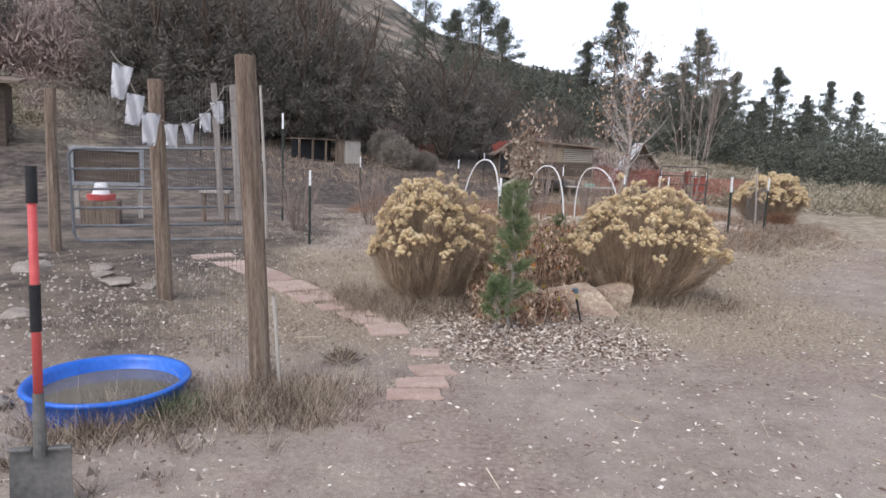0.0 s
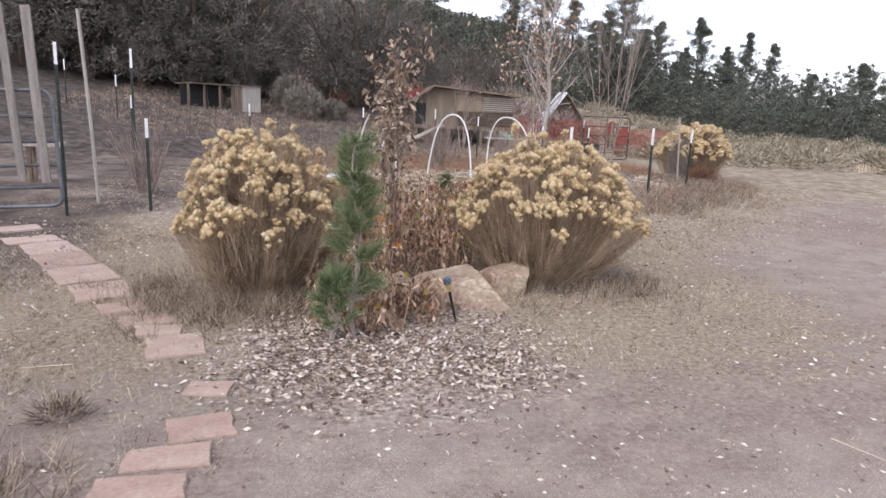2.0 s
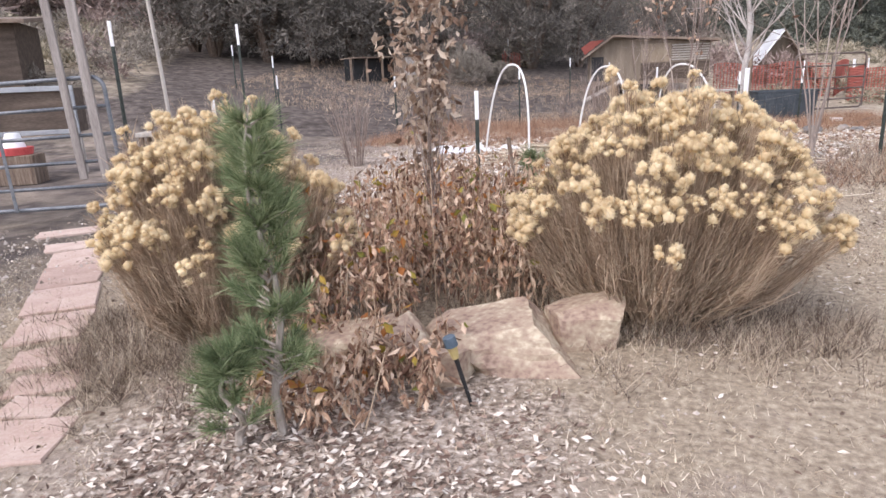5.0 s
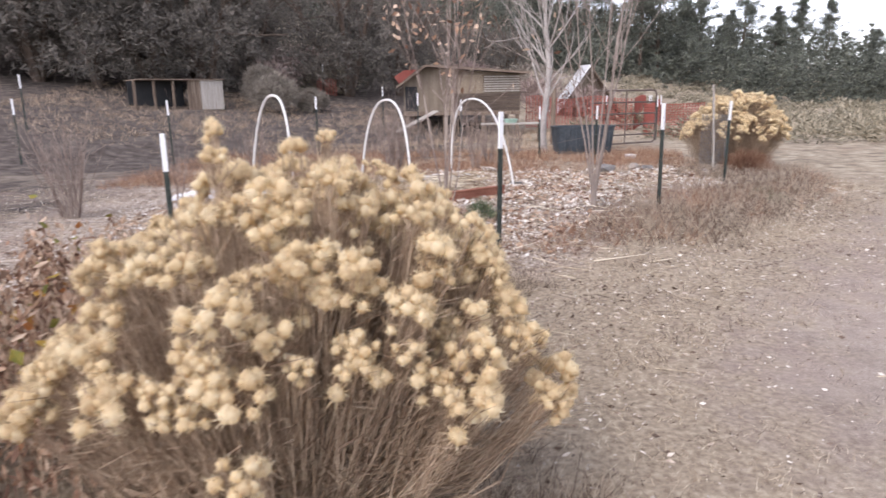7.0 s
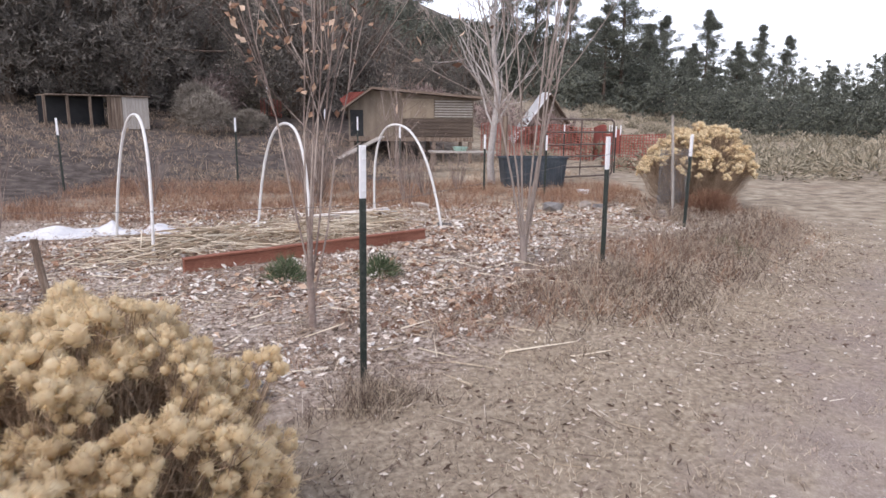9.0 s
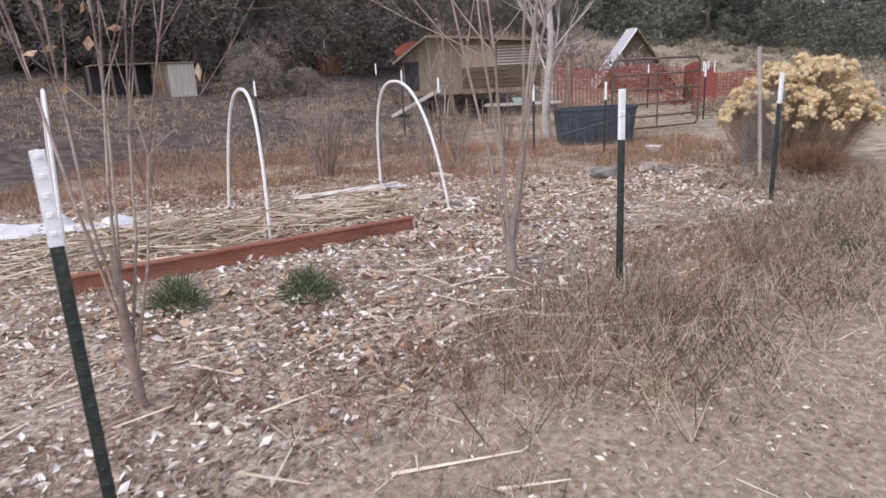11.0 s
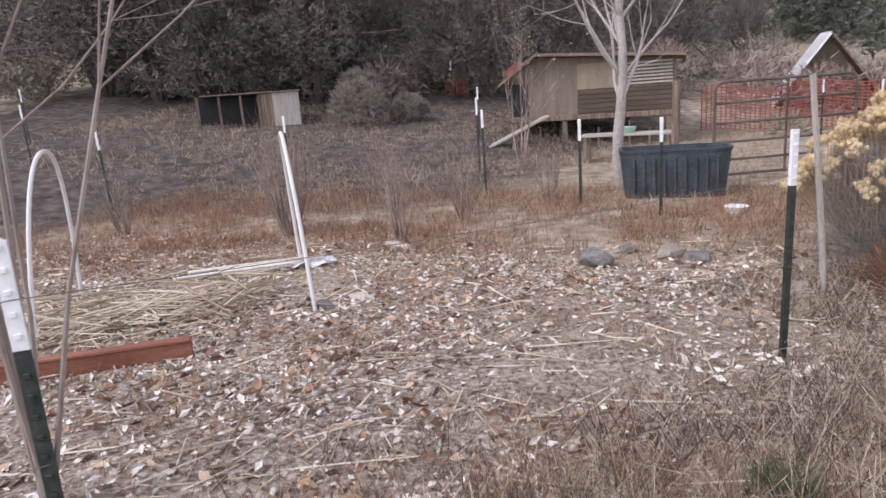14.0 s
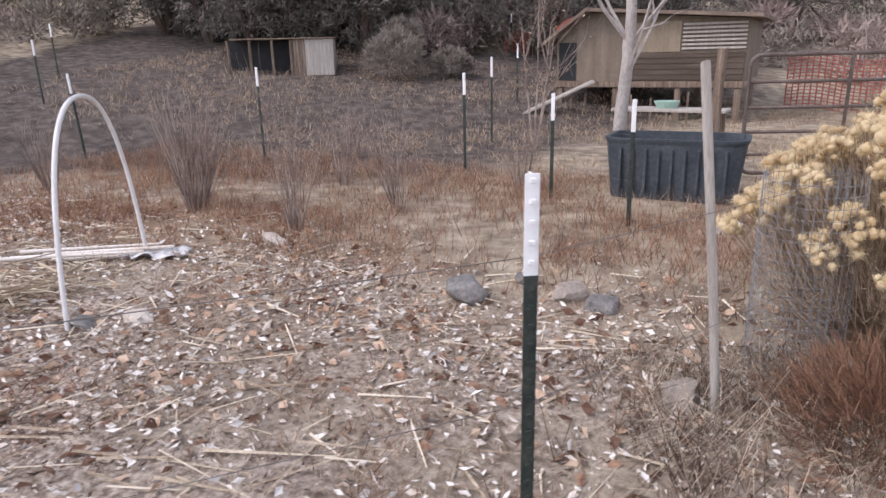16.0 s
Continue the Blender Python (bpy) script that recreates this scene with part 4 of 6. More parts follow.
t_post(3.25, 10.57, 1.36, 1.0, 38)
t_post(5.18, 12.55, 1.37, -0.5, 40)
t_post(7.04, 15.15, 1.35, 0.5, 40)
t_post(0.83, 10.38, 1.25, 0, 0)
t_post(-2.12, 10.68, 1.25, 2, 10, 0.24)
t_post(2.39, 23.8, 1.57, 0, 10, 0.33)
t_post(3.44, 21.05, 1.40, 0, 10, 0.27)
t_post(0.18, 20.63, 1.51, 0, 15, 0.27)
t_post(5.09, 19.99, 1.23, 0, 10, 0.27)
t_post(6.13, 19.25, 1.24, 2, 10, 0.27)
t_post(-2.66, 19.5, 1.48, 3, 10, 0.3)
t_post(-3.31, 13.5, 2.27, 0, 10, 0.3, "tall thin steel post with a white tip")
t_post(-2.95, 10.25, 2.08, 0, 0, 0.25, "tall steel post with a pale tip by the gate")
for x, y in ((-1.5, 32.5), (-0.6, 34), (-6.5, 21), (-8.5, 22.5), (1.2, 27.3), (-5.2, 18.5), (9.2, 24.6), (10.3, 27.5), (8.9, 29.0), (11.8, 33.0), (10.9, 30.5)):
    t_post(x, y, gz(x, y) + 1.25, 0, 20, 0.3)


def wire_fence(name, pts, heights, label, r=0.0013, sag=0.02):
    """Thin strands strung from post to post."""
    t = thing(name, pose(0, 0, 0), label, "wire fence")
    for h in heights:
        line = []
        for (x0, y0), (x1, y1) in zip(pts, pts[1:]):
            for k in range(6):
                f = k / 6
                line.append((x0 + (x1 - x0) * f, y0 + (y1 - y0) * f, gz(x0, y0) * (1 - f) + gz(x1, y1) * f + h - sag * 4 * f * (1 - f)))
        part("strand", pipe(line + [(*pts[-1], gz(*pts[-1]) + h)], r, 4), M_WIRE, t)
    return t


wire_fence("garden_wire", [(-2.12, 10.68), (0.83, 10.38), (3.25, 10.57), (5.18, 12.55), (7.04, 15.15), (8.0, 17.6)], (0.55, 0.98), "thin rusty wire strung between the garden posts")
wire_fence("pasture_wire", [(-6.5, 21), (-2.66, 19.5), (0.18, 20.63), (3.44, 21.05), (5.09, 19.99), (6.13, 19.25)], (0.4, 0.8), "thin wire along the pasture posts")


# ---- wooden posts, poles and the mesh fence of the yard ----
def wood_post(x, y, top, r, seed, label, lean=(0, 0), mat=None, name="wooden_post"):
    g = gz(x, y)
    rg = np.random.default_rng(seed)
    n, k = 12, 9
    vs = []
    for i in range(k + 1):
        f = i / k
        z = -0.3 + (top - g + 0.3) * f
        c = (math.sin(f * 3 + seed) * 0.012, math.cos(f * 2 + seed) * 0.012)
        for j in range(n):
            a = 2 * math.pi * j / n
            q = r * (1.04 - 0.1 * f) * (1 + 0.05 * math.sin(3 * a + seed) + rg.normal() * 0.015)
            vs.append((c[0] + math.cos(a) * q, c[1] + math.sin(a) * q, z + (rg.normal() * 0.006 if i == k else 0)))
    fs = [[i * n + j, i * n + (j + 1) % n, (i + 1) * n + (j + 1) % n, (i + 1) * n + j] for i in range(k) for j in range(n)]
    bm = bmesh.new()
    bv = [bm.verts.new(v) for v in vs]
    for f in fs:
        bm.faces.new([bv[i] for i in f])
    bm.faces.new(bv[-n:])
    ob = part(name, bm, mat or M_WOOD, at=pose(x, y, g, lean[0], lean[1], 0))
    return tagged(ob, label, "post", "wooden posts")


wood_post(-1.02, 4.43, 2.05, 0.066, 1, "thick weathered brown wooden fence post", (0, -2))
wood_post(-2.69, 6.82, 2.14, 0.075, 2, "weathered wooden fence post in the stone row", (0, -1))
wood_post(-5.42, 9.48, 2.25, 0.075, 3, "weathered wooden gate post with rusty bracket", (0, 0))
wood_post(-2.90, 11.0, 2.54, 0.022, 6, "thin pale grey wooden pole", (0, -2.5), M_GREYWOOD)
wood_post(7.36, 16.32, 1.60, 0.019, 7, "thin pale wooden stake at the fence corner", (3, -5), M_GREYWOOD)
wood_post(1.06, 11.72, 0.68, 0.026, 9, "short dark wooden stake in the bed", (0, -9), M_WOOD)
wood_post(6.05, 23.6, 1.62, 0.07, 10, "square weathered post beside the metal gate", (0, 0), M_WOOD)
wood_post(-0.86, 4.36, 0.62, 0.012, 11, "bent grey branch stuck beside the post", (0, -6), M_GREYWOOD, "stake")


def mesh_fence(name, a, b, height, label, cell=0.1, wire=0.0016):
    t = thing(name, pose(0, 0, 0), label, "wire fence")
    a, b = np.array(a), np.array(b)
    L = np.linalg.norm(b - a)
    n = int(L / cell)
    fs = np.linspace(0, 1, n + 1)
    foot = a + (b - a) * fs[:, None]
    z = ground_z(foot[:, 0], foot[:, 1])
    low, top = np.column_stack([foot, z + 0.02]), np.column_stack([foot, z + height])
    rows = [tubes(low, top, wire, wire)]
    for k in range(int(height / cell) + 1):
        p = low + (0, 0, k * cell)
        rows.append(tubes(p[:-1], p[1:], wire, wire))
    tagged(part("wire_weave", join(*rows), M_WIRE, t), kind="stuff")


mesh_fence("wire_mesh_fence", (-1.05, 4.45), (-2.66, 6.83), 1.95, "grey wire mesh strung between wooden posts")
mesh_fence("wire_mesh_fence", (-2.66, 6.83), (-5.42, 9.48), 1.95, "grey wire mesh strung between wooden posts")


# ---- tube gates ----
def tube_gate(name, m, length, height, rails, label, posts=2, mat=None):
    t = thing(name, m, label, "gate", "tube gates")
    mat = mat or M_GATE
    r, c = 0.022, 0.12
    loop = []
    for cx, cz, a0 in ((length - c, height - c, 90), (length - c, 0.12 + c, 0), (c, 0.12 + c, -90), (c, height - c, -180)):
        for k in range(7):
            a = radians(a0 - 15 * k)
            loop.append((cx + c * math.cos(a), 0, cz + c * math.sin(a)))
    part("frame", pipe(loop + [loop[0]], r), mat, t, smooth=True)
    for k in range(1, rails - 1):
        z = 0.12 + (height - 0.12) * (k / (rails - 1)) ** 1.12
        part("rail", rod(bmesh.new(), (0.02, 0, z), (length - 0.02, 0, z), r * 0.85, n=8), mat, t, smooth=True)
    for k in range(posts):
        x = length * (k + 1) / (posts + 1)
        part("brace", box_between(bmesh.new(), (x - 0.02, -0.027, 0.10), (x + 0.02, -0.0225, height), 0.001), mat, t)
    return t


gate = tube_gate("tube_gate", pose(-5.20, 9.55, 0.03, 0, -2, 9.6), 2.40, 1.42, 6, "closed blue-grey tubular metal farm gate with grey boards", 1)
for foot, head, w, lo in ((2.03, 2.00, 0.085, 0.42), (2.27, 2.26, 0.10, 0.40)):
    lean = math.degrees(math.atan2(head - foot, 1.9))
    part("board", box(bmesh.new(), (w, 0.03, 1.92), pose((foot + head) / 2, -0.055, lo + 0.95, 0, lean, 0), 0.006), M_BOARD, gate, "split weathered grey board")
tube_gate("tube_gate", pose(6.66, 21.75, gz(6.7, 21.8) - 0.02, 0, 0, 28), 2.12, 1.42, 6, "rusty brown tubular metal gate by the pasture", 1, M_RUSTGATE)


# ---- hoops over the raised bed ----
def hoop(p, q, peak, name="bed_hoop"):
    """A pipe bent from foot p to foot q through its peak."""
    p, q, peak = Vector(p), Vector(q), Vector(peak)
    gzp, gzq = gz(p.x, p.y), gz(q.x, q.y)
    shift = peak.to_2d() - (p + q) / 2
    t = thing(name, pose(0, 0, 0), "bent white plastic pipe hoop over the bed", "hoop", "bed hoops")
    pts = []
    for k in range(29):
        f = k / 28
        s = 0.5 - 0.5 * math.cos(math.pi * f)
        s = 0.62 * s + 0.38 * f
        xy = p.lerp(q, s) + shift * (1 - (2 * f - 1) ** 2)
        g = gzp * (1 - s) + gzq * s
        pts.append((xy.x, xy.y, g - 0.05 + (peak.z - g + 0.05) * (1 - abs(2 * f - 1) ** 2.3)))
    part("pipe", pipe(pts, 0.016), M_PVC, t, smooth=True)


hoop((0.23, 14.72), (1.03, 13.64), (0.74, 14.19, 1.52))
hoop((1.68, 15.36), (2.46, 14.36), (2.13, 14.96, 1.44))
hoop((3.08, 16.62), (3.98, 15.47), (3.39, 16.12, 1.43))

# red plank along the bed
pl0, pl1 = Vector((1.55, 12.92)), Vector((3.72, 14.50))
pd = pl1 - pl0
plank = thing("bed_plank", pose(pl0.x, pl0.y, gz(2.6, 13.7), 0, 0, math.degrees(math.atan2(pd.y, pd.x))), "red-brown stained wooden board edging the bed", "plank")
part("board", box_between(bmesh.new(), (0, -0.02, -0.06), (pd.length, 0.02, 0.115), 0.005), M_REDWOOD, plank)
part("cap", box_between(bmesh.new(), (0.0, -0.035, 0.1165), (pd.length, 0.035, 0.137), 0.004), M_REDWOOD, plank)

# crumpled white plastic sheet in the bed
bm = bmesh.new()
bmesh.ops.create_grid(bm, x_segments=40, y_segments=12, size=0.5)
for v in bm.verts:
    q = Vector((v.co.x * 4, v.co.y * 2, 0))
    edge = min(0.5 - abs(v.co.x), 0.5 - abs(v.co.y)) * 6
    v.co.z = min(1, edge) * max(0.012, 0.03 + 0.22 * noise.noise(q * 1.5)) + 0.02 * noise.noise(q * 5) * min(1, edge)
    v.co.x, v.co.y = v.co.x * 1.75 + 0.08 * noise.noise(q * 2), v.co.y * (0.42 + 0.2 * noise.noise(Vector((v.co.x * 3, 4, 1)))) + 0.04 * noise.noise(q * 3)
tagged(part("plastic_sheet", bm, M_SHEET, smooth=True, at=pose(-0.08, 14.92, gz(0, 15) + 0.01, 0, 0, 20)), "crumpled white plastic row cover on the bed", "plastic sheet")


# ---- coop, shelters, netting ----
coop = thing("chicken_coop", pose(3.80, 28.05, 0.18, 0, 0, 2), "raised plywood coop with a low brown gable roof", "shed")
Z0, HW = 0.80, 1.95
bm = bmesh.new()
prof = [(-HW, Z0), (HW, Z0), (HW, 1.98), (-1.22, 2.22), (-HW, 1.72)]
fv = [bm.verts.new((x, 0, z)) for x, z in prof]
bvv = [bm.verts.new((x, 2.6, z)) for x, z in prof]
bm.faces.new(fv)
bm.faces.new(bvv[::-1])
for i in range(5):
    bm.faces.new((fv[i], fv[i - 1], bvv[i - 1], bvv[i]))
coop_wall = part("wall", bm, M_PLY, coop)
for (x0, z0), (x1, z1), nm in (((-1.22, 2.31), (HW + 0.25, 2.05), "roof"), ((-1.22, 2.31), (-HW - 0.22, 1.64), "roof")):
    bm = bmesh.new()
    vs = [bm.verts.new(c) for c in ((x0, -0.35, z0), (x1, -0.35, z1), (x1, 2.9, z1), (x0, 2.9, z0), (x0, -0.35, z0 - 0.07), (x1, -0.35, z1 - 0.07), (x1, 2.9, z1 - 0.07), (x0, 2.9, z0 - 0.07))]
    for f in ((0, 1, 2, 3), (7, 6, 5, 4), (0, 4, 5, 1), (1, 5, 6, 2), (2, 6, 7, 3), (3, 7, 4, 0)):
        bm.faces.new([vs[i] for i in f])
    part(nm, bm, M_ROOF, coop)
# no opening in the wall: a black slab paints the doorway's inner shade
part("doorway", box_between(bmesh.new(), (-1.90, -0.02, Z0 + 0.02), (-1.50, -0.004, 1.62), 0.003), M_BLACK, coop_wall, "doorway with its unlit inside painted black")
for k in range(7):
    part("slat", box_between(bmesh.new(), (0.72, -0.05, 1.42 + k * 0.078), (1.92, -0.02, 1.462 + k * 0.078), 0.004), M_GREYWOOD, coop_wall)
part("panel", box_between(bmesh.new(), (-0.27, -0.03, 1.38), (0.69, -0.004, 1.98), 0.004), M_TANPLY, coop_wall, "paler tan plywood panel")
for k in range(5):
    part("board", box_between(bmesh.new(), (-0.27, -0.045, 0.82 + k * 0.11), (1.92, -0.006, 0.92 + k * 0.11), 0.004), M_DARKWOOD, coop_wall)
part("floor_beam", box_between(bmesh.new(), (-HW, -0.10, Z0 - 0.13), (HW, 0.05, Z0 - 0.004), 0.01), M_WOOD, coop)
for x in (-1.85, -0.6, 0.7, 1.85):
    for y in (0.0, 2.4):
        part("leg", box_between(bmesh.new(), (x - 0.06, y - 0.06, -0.6), (x + 0.06, y + 0.06, Z0 - 0.14), 0.008), M_WOOD, coop)
part("ramp", box(bmesh.new(), (2.0, 0.34, 0.05), pose(-1.75, -0.95, 0.42, 0, -24, 24), 0.008), M_GREYWOOD, coop)
bm = bmesh.new()
bm.faces.new([bm.verts.new(c) for c in ((-HW - 0.16, 0.62, 1.72), (-HW - 0.30, 0.62, 1.96), (-HW + 0.02, 0.62, 2.17), (-1.46, 0.62, 2.2))])
bmesh.ops.solidify(bm, geom=bm.faces[:], thickness=0.03)
part("lean_to_sheet", bm, M_REDSHEET, coop, "faded red metal sheet above the low eave")
for k in range(8):
    part("prop", box_between(bmesh.new(), (-1.5 + k * 0.42 + 0.07 * math.sin(k * 5), -0.35 - 0.1 * (k % 3), -0.15), (-1.46 + k * 0.42 + 0.07 * math.sin(k * 5), -0.31 - 0.1 * (k % 3), 0.45 + 0.16 * math.sin(k * 2.3)), 0.003), M_WOOD, coop)

bench = thing("work_bench", pose(5.1, 24.9, gz(5.1, 24.9)), "low weathered plank bench with a mint plastic tray", "bench")
part("top", box_between(bmesh.new(), (-0.9, -0.25, 0.50), (0.9, 0.25, 0.55), 0.006), M_GREYWOOD, bench)
for x in (-0.8, 0.8):
    for y in (-0.2, 0.2):
        part("leg", box_between(bmesh.new(), (x - 0.035, y - 0.035, -0.1), (x + 0.035, y + 0.035, 0.497), 0.004), M_WOOD, bench)
tray = bmesh.new()
bmesh.ops.create_cone(tray, cap_ends=True, segments=18, radius1=0.16, radius2=0.21, depth=0.11)
tagged(part("plastic_tray", tray, M_MINT, at=pose(5.05, 24.9, gz(5.1, 24.9) + 0.607)), "mint green plastic tray on the bench", "tray")

shed = thing("animal_shelter", pose(-4.75, 26.2, gz(-4.75, 26.2) - 0.05, 0, 0, 38), "low open-fronted grey animal shelter on the slope", "shed")
part("roof", box_between(bmesh.new(), (-1.32, -0.08, 0.92), (1.26, 1.45, 0.955), 0.006), M_WOOD, shed)
# black sheet set partway back: the bay's shade as colour, not a real wall
part("bay_shade_panel", box_between(bmesh.new(), (-1.45, 0.55, -0.1), (0.18, 0.60, 0.915), 0.004), M_BLACK, shed, "black panel painting the shade inside the open bay")
part("end_wall", box_between(bmesh.new(), (1.16, 0.035, -0.1), (1.22, 1.4, 0.915), 0.004), M_GREYWOOD, shed)
part("panel", box_between(bmesh.new(), (0.52, -0.02, 0.03), (1.22, 0.03, 0.915), 0.004), M_GREYWOOD, shed, "pale painted panel")
part("side_panel", box_between(bmesh.new(), (0.20, -0.015, 0.03), (0.515, 0.025, 0.915), 0.004), M_WOOD, shed)
for x in (-1.4, -0.85, -0.3, 0.16):
    part("post", box_between(bmesh.new(), (x - 0.03, -0.03, -0.1), (x + 0.03, 0.05, 0.915), 0.005), M_WOOD, shed)

aframe = thing("a_frame_coop", pose(9.86, 35.9, gz(9.78, 35.9), 0, 0, 11), "small A-frame hut with white metal roofing", "shed")
AH = 2.70 - gz(9.78, 35.9)
for s, mat, lb in ((-1, M_ROOFWHITE, "white corrugated metal slope"), (1, M_WOOD, "")):
    bm = bmesh.new()
    n = 24
    for i in range(n + 1):
        y = -0.15 + 1.05 * i / n
        d = 0.018 * (i % 2)
        bm.verts.new((0, y, AH + 0.05 + d))
        bm.verts.new((s * 1.75, y, 0.02 + d))
    bm.verts.ensure_lookup_table()
    for i in range(n):
        bm.faces.new((bm.verts[2 * i], bm.verts[2 * i + 1], bm.verts[2 * i + 3], bm.verts[2 * i + 2]))
    bmesh.ops.solidify(bm, geom=bm.faces[:], thickness=0.04)
    part("roof", bm, mat, aframe, lb)
    part("barge_board", box(bmesh.new(), (0.05, 0.05, math.hypot(1.75, AH)), pose(s * 0.89, -0.19, AH / 2, 0, -s * math.degrees(math.atan2(1.75, AH)), 0), 0.005), M_ROOFWHITE if s < 0 else M_WOOD, aframe)
bm = bmesh.new()
bm.faces.new([bm.verts.new(c) for c in ((-1.62, 0.05, 0.0), (1.62, 0.05, 0.0), (0, 0.05, AH - 0.08))])
bmesh.ops.solidify(bm, geom=bm.faces[:], thickness=0.04)
gable = part("gable", bm, M_PLY, aframe)
part("hatch", box_between(bmesh.new(), (-0.3, -0.02, 0.3), (0.3, 0.005, 1.1), 0.004), M_DARKWOOD, gable)


def netting(pts, height, label):
    t = thing("snow_fence_netting", pose(0, 0, 0), label, "netting", "orange netting")
    for (x0, y0), (x1, y1) in zip(pts, pts[1:]):
        L = math.hypot(x1 - x0, y1 - y0)
        n = max(2, int(L / 0.12))
        f = np.linspace(0, 1, n + 1)[:, None]
        foot = np.array([[x0, y0]]) + f * np.array([[x1 - x0, y1 - y0]])
        z = ground_z(foot[:, 0], foot[:, 1]) + 0.06 * np.sin(foot[:, 0] * 3)
        low = np.column_stack([foot, z + 0.05])
        out = [tubes(low, low + (0, 0, height), 0.017, 0.017)]
        for k in range(int(height / 0.075) + 1):
            p = low + (0, 0, k * 0.075)
            out.append(tubes(p[:-1], p[1:], 0.013, 0.013))
        part("net_panel", join(*out), M_NET, t)


netting([(6.3, 30.5), (8.2, 31.0), (10.2, 30.0), (11.4, 32.5)], 1.15, "sagging orange-red plastic snow fencing on posts")
netting([(-1.75, 32.6), (-1.05, 32.8)], 0.6, "orange-red plastic netting behind the coop")
netting([(10.5, 24.5), (9.6, 27.0), (11.0, 29.6)], 1.0, "orange-red plastic netting along the track")

# roll of grey wire mesh leaning in the bush at the fence corner
roll = thing("wire_mesh_roll", place(7.58, 16.95), "upright grey roll of wire mesh at the fence corner", "wire roll")
q = np.linspace(0, 2 * math.pi * 1.2, 44)
foot = np.column_stack([np.cos(q) * (0.15 + 0.012 * q), np.sin(q) * (0.15 + 0.012 * q), 0 * q])
tagged(part("wire_weave", join(tubes(foot, foot + (0, 0, 0.95), 0.0015, 0.0015), *[tubes(foot[:-1] + (0, 0, 0.02 + 0.05 * k), foot[1:] + (0, 0, 0.02 + 0.05 * k), 0.0015, 0.0015) for k in range(19)]), M_METAL, roll), kind="stuff")

# stock tank
tank = thing("stock_tank", pose(6.18, 20.68, gz(6.2, 20.7), 0, 0, 6), "dark grey ribbed plastic stock tank", "tank")
bm = bmesh.new()
loops = []
for z, s in ((0.0, 0.92), (0.56, 1.0), (0.60, 1.04), (0.62, 1.04), (0.62, 0.97), (0.1, 0.88)):
    ring = []
    for k in range(32):
        a = 2 * math.pi * k / 32
        rib = 1 + (0.012 if k % 2 and 0 < z < 0.58 else 0)
        ring.append(bm.verts.new((0.67 * s * rib * math.copysign(abs(math.cos(a)) ** 0.35, math.cos(a)), 0.36 * s * rib * math.copysign(abs(math.sin(a)) ** 0.35, math.sin(a)), z)))
    loops.append(ring)
for p, q in zip(loops, loops[1:]):
    for k in range(32):
        bm.faces.new((p[k], p[(k + 1) % 32], q[(k + 1) % 32], q[k]))
bm.faces.new(loops[0][::-1])
bm.faces.new(loops[-1])
tank_body = part("tank_body", bm, M_TUB, tank)
for k in range(9):
    x = -0.5 + k * 0.125
    part("rib", box_between(bmesh.new(), (x - 0.014, -0.385, 0.08), (x + 0.014, -0.34, 0.52), 0.004), M_TUB, tank_body)


# ---- yard by the start: pool, shovel, bunting ----
pool = thing("paddling_pool", place(-1.83, 4.16), "round blue plastic paddling pool with muddy water", "pool")
bm = bmesh.new()
prof = [(0.43, -0.02), (0.44, 0.02), (0.455, 0.115), (0.475, 0.125), (0.487, 0.140), (0.478, 0.155), (0.455, 0.153), (0.435, 0.125), (0.42, 0.03), (0.1, 0.02)]
rings = []
for r, z in ((0.94 * r, z) for r, z in prof):
    rings.append([bm.verts.new((r * (1 + 0.008 * math.sin(5 * a)) * math.cos(a), r * math.sin(a), z)) for a in (2 * math.pi * k / 64 for k in range(64))])
for p, q in zip(rings, rings[1:]):
    for k in range(64):
        bm.faces.new((p[k], p[(k + 1) % 64], q[(k + 1) % 64], q[k]))
bm.faces.new(rings[-1])
part("basin", bm, M_POOL, pool, smooth=True)
bm = bmesh.new()
bmesh.ops.create_circle(bm, cap_ends=True, segments=48, radius=0.424)
part("water", bm, M_MUDWATER, pool, at=pose(0, 0, 0.072))

sh = thing("shovel", pose(-1.475, 2.97, gz(-1.4, 2.9), -2, 0, 14), "red-handled square shovel stuck upright in dirt", "shovel")
shaft = part("shaft", rod(bmesh.new(), (0, 0, 0.45), (0, 0, 1.27), 0.018, 0.017, 12), M_RED, sh, "red fibreglass shaft", smooth=True)
part("top_grip", rod(bmesh.new(), (0, 0, 1.255), (0, 0, 1.40), 0.021, 0.021, 12), M_BLACK, shaft, "black rubber grip")
part("middle_grip", rod(bmesh.new(), (0, 0, 0.74), (0, 0, 0.93), 0.021, 0.021, 12), M_BLACK, shaft, "black rubber sleeve")
part("socket", rod(bmesh.new(), (0, 0, 0.22), (0, 0, 0.486), 0.026, 0.021, 12), M_STEEL, shaft, "dark steel socket")
bm = bmesh.new()
bmesh.ops.create_grid(bm, x_segments=8, y_segments=8, size=0.5)
for v in bm.verts:
    x, y = v.co.x, v.co.y
    v.co = Vector((x * (0.235 - 0.01 * y), 0.05 * (1 - 4 * x * x) * 0.5 + 0.03 * y * y, 0.10 + y * 0.30))
bmesh.ops.solidify(bm, geom=bm.faces[:], thickness=0.004)
part("blade", bm, M_STEEL, sh, "worn grey steel blade")
for s in (-1, 1):
    part("foot_step", box_between(bmesh.new(), (s * 0.03, -0.012, 0.243), (s * 0.118, 0.018, 0.256), 0.003), M_STEEL, sh)

